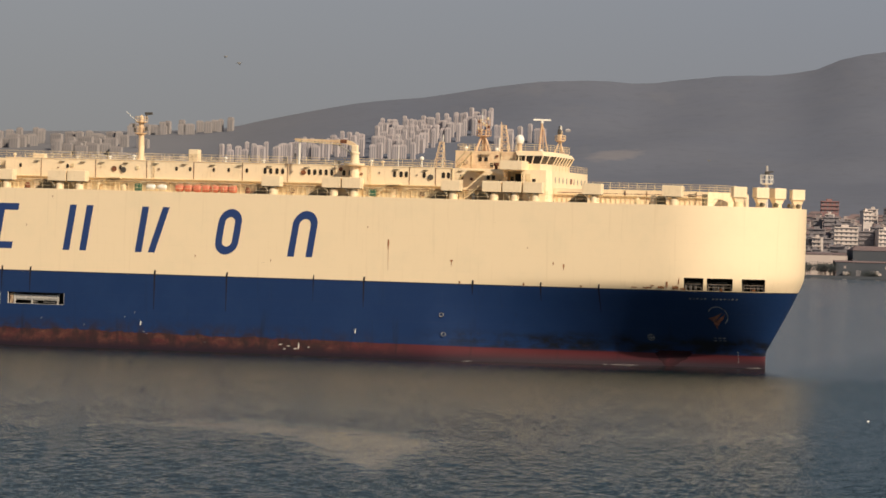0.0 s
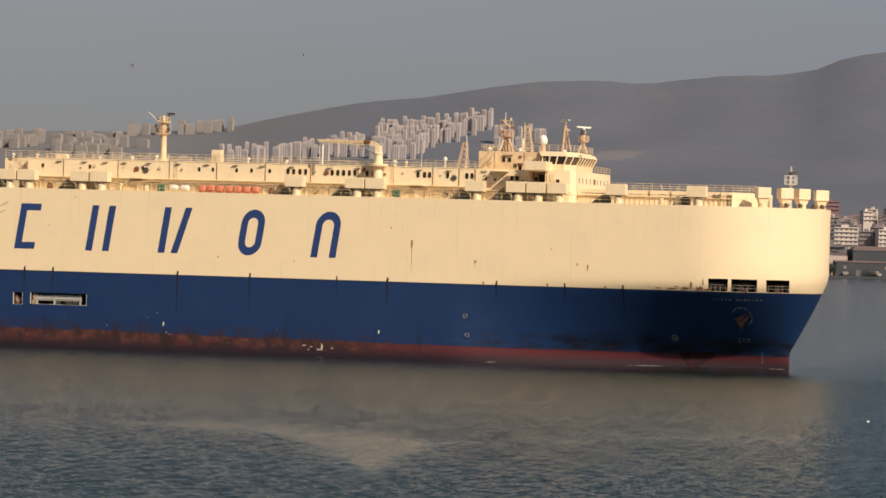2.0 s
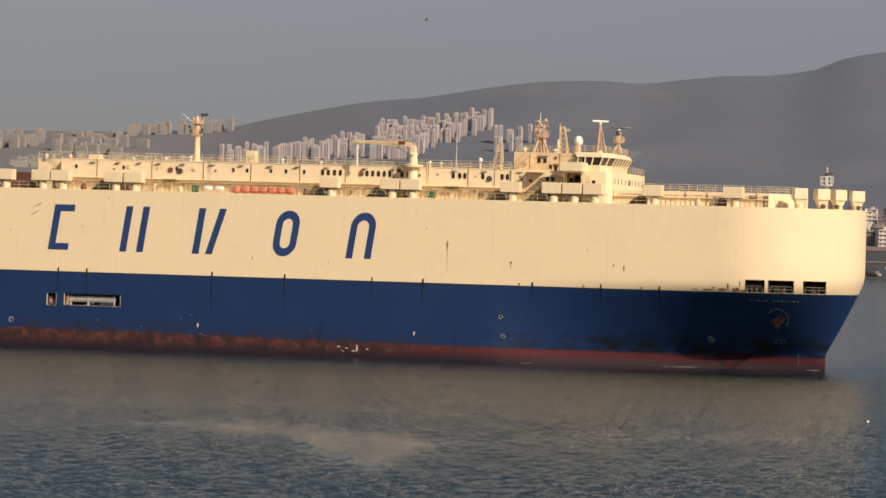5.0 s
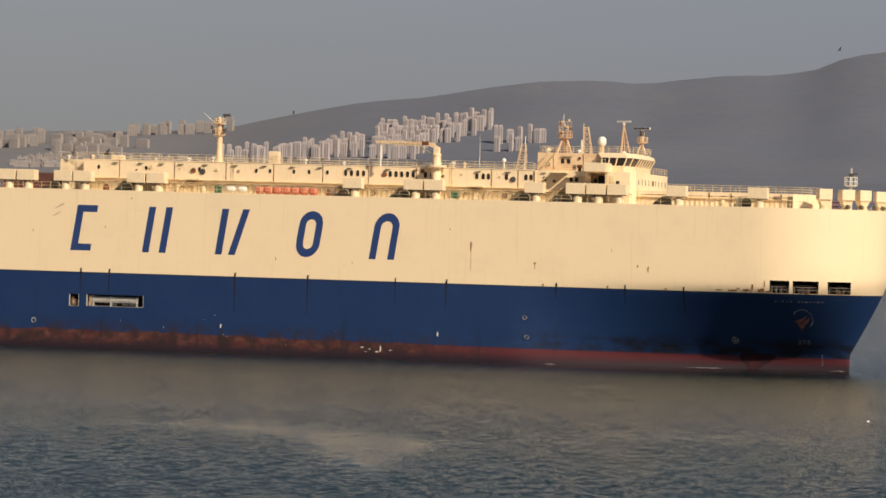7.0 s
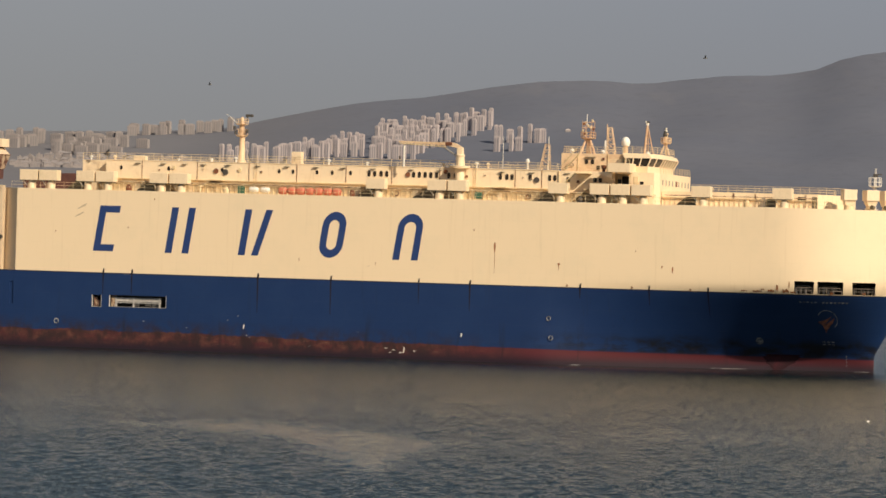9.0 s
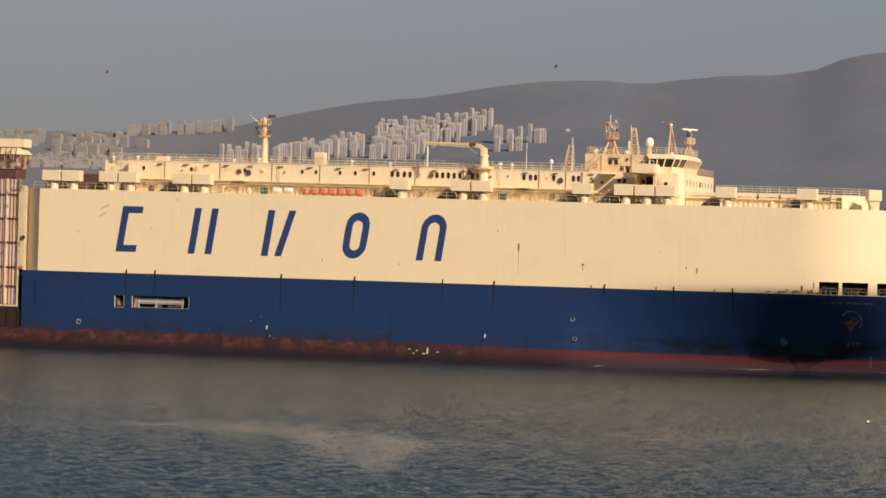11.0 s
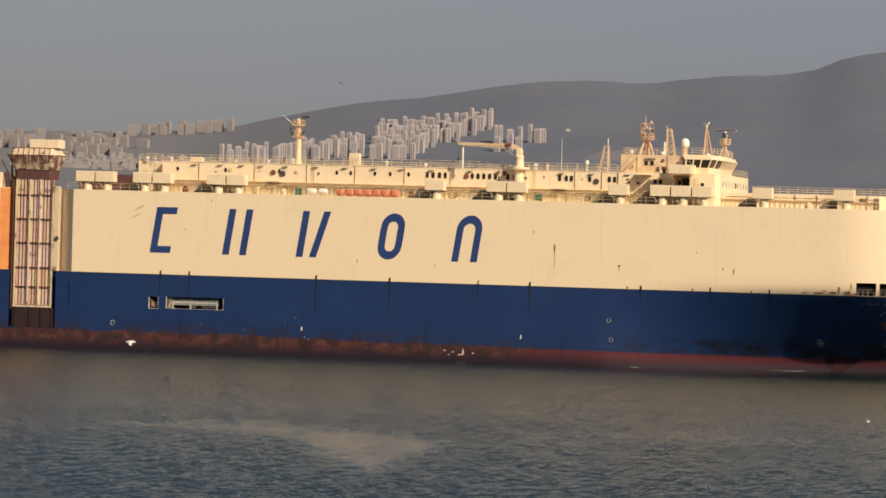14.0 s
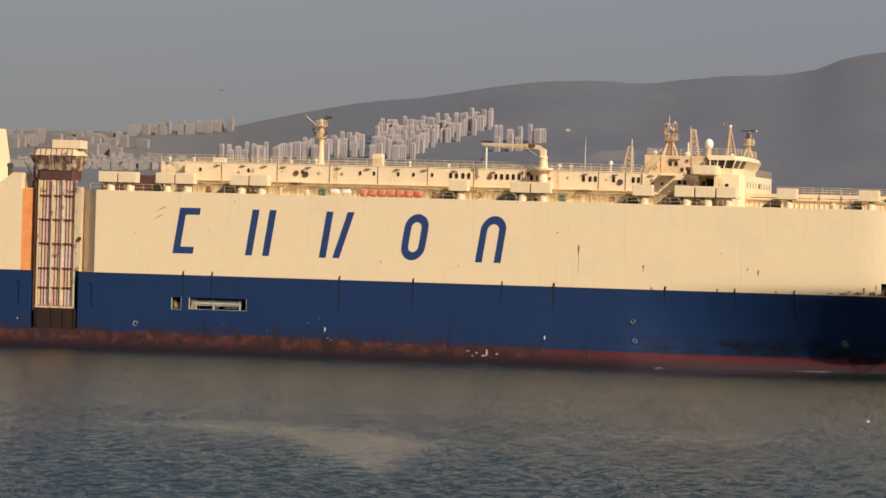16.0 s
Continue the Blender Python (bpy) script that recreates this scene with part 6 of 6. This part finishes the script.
def far_shore():
    rng = random.Random(21)
    kinds = [dwelling("house", 7, 8, 3, M_HOUSE, M_ROOF, "grey concrete house on the far slope"),
             dwelling("house", 8, 8, 2, M_HOUSE2, M_ROOF, "buff house with a pitched roof", True),
             dwelling("house", 6.5, 7, 4, M_HOUSE3, M_ROOF, "pale narrow house on the far slope"),
             dwelling("house", 9, 8, 2, M_HOUSE, M_ROOF, "grey house with a dull pitched roof", True),
             dwelling("house", 11, 8, 4, M_HOUSE, M_ROOF, "dark grey apartment house on the far slope"),
             dwelling("house", 8, 7, 3, M_HOUSE2, M_ROOF, "buff flat-roofed house on the far slope")]
    first = set()
    for r, y in enumerate((2490, 2525, 2555, 2590, 2620, 2655, 2690, 2725, 2760, 2795, 2820, 2850)):
        x = 222 * y / 2400 + rng.uniform(0, 8)
        while x < 312 * y / 2400:
            i = rng.choice((0, 0, 1, 1, 2, 3, 3, 4, 4, 5))
            m = pose(x, y + rng.uniform(-12, 12), 0, 0, 0, rng.uniform(-28, 4))
            m.translation.z = land_z(x, y) + rng.uniform(-1, 1)
            if not any(abs(x - hx) < w and y0 < y < y1 for hx, w, y0, y1 in ((289, 14, 2540, 2660), (319, 13, 2570, 2660), (300, 11, 2830, 2880), (317, 7, 2710, 2780))):
                if i in first:
                    copy_thing(kinds[i], m)
                else:
                    kinds[i].matrix_basis = m
                    first.add(i)
            x += rng.uniform(7.5, 13)
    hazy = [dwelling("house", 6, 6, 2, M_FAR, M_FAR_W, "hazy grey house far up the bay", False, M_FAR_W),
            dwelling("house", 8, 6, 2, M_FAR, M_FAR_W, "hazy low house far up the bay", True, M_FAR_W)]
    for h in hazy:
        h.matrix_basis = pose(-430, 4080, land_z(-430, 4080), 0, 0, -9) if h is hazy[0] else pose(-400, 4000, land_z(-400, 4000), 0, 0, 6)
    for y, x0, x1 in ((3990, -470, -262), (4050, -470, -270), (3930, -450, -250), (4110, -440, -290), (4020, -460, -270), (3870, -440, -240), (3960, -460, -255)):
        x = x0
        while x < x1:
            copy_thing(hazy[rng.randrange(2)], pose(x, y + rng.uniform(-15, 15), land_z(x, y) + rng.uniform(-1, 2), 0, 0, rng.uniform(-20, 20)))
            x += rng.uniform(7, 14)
    big = dwelling("apartment_house", 17, 12, 6, M_HOUSE3, M_ROOF, "white six-storey apartment house with balconies")
    big.matrix_basis = pose(289.2, 2640, 16.6, 0, 0, -4)
    big2 = dwelling("apartment_house", 16, 12, 5, M_HOUSE3, M_ROOF, "cream apartment house with balconies")
    big2.matrix_basis = pose(319, 2640, 18.6, 0, 0, 8)
    red = dwelling("apartment_house", 14, 10, 3, M_PINKH, M_ROOF, "red-washed house high on the slope")
    red.matrix_basis = pose(300, 2860, 46.8, 0, 0, -3)
    lit = dwelling("apartment_house", 7, 8, 3, M_HOUSE3, M_ROOF, "pale house that catches the sun")
    lit.matrix_basis = pose(317, 2760, 39.0, 0, 0, 14)
    # waterfront: warehouse, dark shed, quay
    wh = thing("warehouse", "long pale warehouse on the waterfront", "warehouse")
    part("wall", box(bmesh.new(), 180, 268, 2432, 2470, 0.5, 15.2), M_WAREHOUSE, wh)
    part("roof", prism(bmesh.new(), [(179.5, 2431.5), (268.5, 2431.5), (268.5, 2470), (179.5, 2470)], 15.2, 16.6, [(179.5, 2449), (268.5, 2449), (268.5, 2453), (179.5, 2453)]), M_ROOF, wh)
    op = mesh_of("opening", box(bmesh.new(), -0.8, 0.8, -0.2, 0, 0, 1.4), M_WIN)
    for i in range(24):
        part("opening", op, None, wh, at=(194 + 3.1 * i, 2432, 7.0))
    sh = thing("shed", "dark gabled shed on the waterfront", "shed")
    part("wall", box(bmesh.new(), 271, 320, 2428, 2464, 0.5, 18.5), M_SHED, sh)
    part("roof", prism(bmesh.new(), [(270.5, 2427.5), (321, 2427.5), (321, 2464), (270.5, 2464)], 18.5, 21.5, [(274, 2444), (321, 2444), (321, 2448), (274, 2448)]), M_ROOF, sh)
    q = new("quay", mesh_of("quay", box(bmesh.new(), -1400, 1400, 2394, 2426, -2, 1.6), M_SHED))
    tagged(q, "dark stone quay along the far shore", "quay", kind="structure")
    hall = thing("quay_hall", "long dark slate-clad hall on the quay", "warehouse")
    part("wall", box(bmesh.new(), 257.5, 345, 2406, 2422, 1.6, 10.6), M_SHED, hall)
    part("roof", prism(bmesh.new(), [(257, 2405.5), (345.5, 2405.5), (345.5, 2422), (257, 2422)], 10.6, 11.7, [(257, 2412), (345.5, 2412), (345.5, 2416), (257, 2416)]), M_ROOF, hall)
    bay = mesh_of("bay_door", box(bmesh.new(), -1.6, 1.6, -0.15, 0, 1.7, 5.4), M_WIN)
    pane = mesh_of("window", box(bmesh.new(), -0.7, 0.7, -0.15, 0, 6.6, 8.2), M_HOUSE2)
    for i in range(9):
        part("bay_door" if i % 3 else "window", bay if i % 3 else pane, None, hall, at=(263.5 + 9.0 * i, 2406, 0))
    for x, w, h in ((262, 3.0, 2.6), (283, 2.4, 3.4), (298, 5.0, 2.2), (311, 2.2, 3.0)):
        van = thing("parked_lorry", "pale box lorry parked on the quay", "lorry", "lorries on the quay")
        part("body", rounded_box(bmesh.new(), x, x + w, 2402.2, 2404.4, 2.1, 1.9 + h, 0.1), M_HOUSE3, van)
        part("cab", rounded_box(bmesh.new(), x + w + 0.1, x + w + 1.7, 2402.3, 2404.3, 2.0, 3.9, 0.2), M_WAREHOUSE, van)
        for k in (0.4, w - 0.5, w + 0.9):
            part("wheel", rod(bmesh.new(), (x + k, 2402.2, 2.05), (x + k, 2404.4, 2.05), 0.45, n=10), M_SHED, van)
    # shore trees: trunk, limbs and crowns of many small leaf clumps
    protos = []
    for s in range(3):
        t = thing("tree", "dark broad-leaved tree on the quay", "tree", "trees on the quay")
        bm = rod(bmesh.new(), (0, 0, 0), (0.2, 0, 3.0), 0.3, 0.18)
        for a in range(4):
            rod(bm, (0.15, 0, 2.2), (1.8 * math.cos(a * 1.6 + s), 1.8 * math.sin(a * 1.6 + s), 4.2), 0.13, 0.05, n=5)
        part("trunk", bm, M_ROOF, t)
        bm = bmesh.new()
        for i in range(240):
            p = Vector((rng.gauss(0, 1.7), rng.gauss(0, 1.6), 4.9 + rng.gauss(0, 1.5)))
            r = rng.uniform(0.25, 0.6)
            v = [bm.verts.new(p + Vector((rng.uniform(-r, r), rng.uniform(-r, r), rng.uniform(-r, r)))) for _ in range(4)]
            bm.faces.new(v[:3])
            bm.faces.new(v[1:])
        part("crown", bm, M_LEAF, t)
        protos.append(t)
    for i in range(34):
        x = rng.uniform(232, 257) if i % 3 else rng.uniform(258, 332)
        y = rng.uniform(2398, 2402) if x > 257 else rng.uniform(2398, 2424)
        m = pose(x, y, 1.6 if x < 257 else -2.4, 0, 0, rng.uniform(0, 360))
        if i < 3:
            protos[i].matrix_basis = m
        else:
            copy_thing(protos[i % 3], m)


far_shore()


def hillside_details():
    """A white tented roof on the open hill."""
    x, y = 144.4, 4365.0
    z = land_z(x, y)
    t = thing("pavilion", "white tented roof on the hillside", "pavilion", at=(x, y, z))
    part("roof", prism(bmesh.new(), [(-3.6, -3), (3.6, -3), (3.6, 3), (-3.6, 3)], 1.4, 3.4, [(-0.6, -0.6), (0.6, -0.6), (0.6, 0.6), (-0.6, 0.6)]), M_HOUSE3, t)
    part("wall", box(bmesh.new(), -3.2, 3.2, -2.8, 2.8, -4, 1.4), M_FAR, t)


hillside_details()


# ---- birds and a float ----
M_GULL = worn("white_plumage", (0.75, 0.73, 0.70), (0.6, 0.58, 0.56), 0.8, scale=6)
M_DARKGULL = worn("grey_plumage", (0.17, 0.17, 0.17), (0.24, 0.23, 0.23), 0.8, scale=6)


def gull(mat, label, size=1.0, dihedral=20):
    g = thing("gull", label, "gull", "gulls over the bay")
    bm = bmesh.new()
    prof = [(-0.26, 0.015), (-0.2, 0.05), (-0.05, 0.085), (0.1, 0.075), (0.17, 0.05), (0.21, 0.055), (0.25, 0.035), (0.3, 0.01)]
    rings = [[bm.verts.new((size * x, size * r * math.cos(a * math.pi / 4), size * r * math.sin(a * math.pi / 4))) for a in range(8)] for x, r in prof]
    for a, b in zip(rings, rings[1:]):
        for i in range(8):
            bm.faces.new((a[(i + 1) % 8], a[i], b[i], b[(i + 1) % 8]))
    bm.faces.new(rings[0])
    bm.faces.new(rings[-1][::-1])
    part("body", bm, mat, g)
    wings = []
    for s in (1, -1):
        bm = bmesh.new()
        out = [(0.08, 0.04), (0.11, 0.28), (0.05, 0.5), (-0.1, 0.68), (-0.06, 0.48), (-0.08, 0.25), (-0.1, 0.04)]
        lo = [bm.verts.new((size * x, size * s * y, size * (-0.012 + (0.10 * y if y < 0.3 else 0.06 - 0.1 * y)))) for x, y in out]
        hi = [bm.verts.new((v.co.x, v.co.y, v.co.z + 0.022 * size)) for v in lo]
        bm.faces.new(hi if s < 0 else hi[::-1])
        bm.faces.new(lo[::-1] if s < 0 else lo)
        for i in range(7):
            bm.faces.new((lo[i], lo[(i + 1) % 7], hi[(i + 1) % 7], hi[i]))
        w = part("wing", bm, mat, g)
        w.rotation_euler = (radians(s * dihedral), 0, 0)
        wings.append(w)
    return g, wings


HALF_W = math.tan(radians(13.755) / 2)


def spot(px, py, dist):
    """A place in the air: so many halves of the picture's width aside and up from the view's middle, at that distance."""
    return CAM_POSE @ (Vector((px * HALF_W, py * HALF_W, -1)) * dist)


BIRDS = []
# material, distance, size, heading, rows of (seconds, aside, up)
FLIGHTS = (
    (M_GULL, 200, 1.0, 178, ((0.0, 10.6, -0.9), (11.3, 1.55, -0.25), (12.3, 0.71, -0.193), (12.7, 0.378, -0.208), (13.0, 0.112, -0.2), (13.3, -0.117, -0.185), (13.5, -0.281, -0.2), (13.8, -0.54, -0.21), (14.0, -0.704, -0.21), (14.5, -1.12, -0.2), (16.0, -2.4, -0.15))),
    (M_DARKGULL, 420, 1.1, 178, ((0.0, -0.46, 0.42), (0.8, -0.56, 0.425), (1.6, -0.655, 0.423), (2.4, -0.75, 0.41), (4.2, -0.97, 0.40), (16.0, -2.4, 0.35))),
    (M_DARKGULL, 470, 1.0, 10, ((0.0, -0.49, 0.435), (1.0, -0.408, 0.446), (1.6, -0.351, 0.44), (3.0, -0.22, 0.45), (6.0, 0.06, 0.56), (16.0, 1.4, 0.9))),
    (M_DARKGULL, 450, 0.9, 175, ((0.0, 0.6, 0.2), (7.3, -0.369, 0.318), (8.5, -0.485, 0.371), (9.0, -0.526, 0.371), (12.0, -0.9, 0.42), (16.0, -1.5, 0.5))),
    (M_DARKGULL, 430, 1.0, 178, ((0.0, 1.7, 0.5), (8.0, 0.75, 0.44), (12.5, 0.0, 0.392), (13.5, -0.16, 0.38), (15.3, -0.40, 0.367), (16.0, -0.5, 0.36))),
)
for mat, dist, size, heading, rows in FLIGHTS:
    g, wings = gull(mat, "white gull flying low past the hull" if mat is M_GULL else "dark gull gliding in the hazy sky", size)
    BIRDS.append((g, wings, heading, [(t, spot(a, u, dist)) for t, a, u in rows]))

fl = thing("float", "small white float on the water", "float", at=(46.0, 393.0, 0.0))
part("ball", lathe(bmesh.new(), 0, 0, [(0.06, -0.05), (0.12, 0.0), (0.13, 0.06), (0.09, 0.13), (0.03, 0.15)], 12), M_WHITE, fl)
part("post", rod(bmesh.new(), (0, 0, 0.14), (0, 0, 0.2), 0.02, n=6), M_DARK, fl)


# ---- what moves ----
SHIP_START = Vector((3.831, 567.903, 0.45))
SHIP_WAY = Vector((0.97354, -0.22852, 0.0))
SHIP_SPEED = 29.25 / 16.0


def motions():
    def at(t):
        p = SHIP_START + SHIP_WAY * (SHIP_SPEED * t)
        return pose(p.x, p.y, p.z, 0, 0, -13.21)

    walk(ship, [(t, at(t)) for t in (0, 2, 4, 6, 8, 10, 12, 14, 16)])
    for ob, period, start in ((SCANNER_A, 2.42, -0.078), (SCANNER_B, 2.255, -0.654)):
        x, y, z = ob.location
        rows, t = [], 0.0
        while t <= 16.001:
            rows.append((t, pose(x, y, z, 0, 0, 360 * (t - start) / period)))
            t += 0.4
        walk(ob, rows)
    walk(sea, [(0, pose(0, 0, 0)), (8, pose(0.3, -2.2, 0)), (16, pose(0.6, -4.4, 0))])
    for g, wings, heading, rows in BIRDS:
        walk(g, [(t, Matrix.Translation(p) @ pose(0, 0, 0, 0, 0, heading)) for t, p in rows])
        for w, s in zip(wings, (1, -1)):
            flap = []
            k = 0
            while k * 0.2 <= 16.001:
                flap.append((k * 0.2, pose(0, 0, 0, s * (32 if k % 2 else -18), 0, 0)))
                k += 1
            walk(w, flap)


motions()
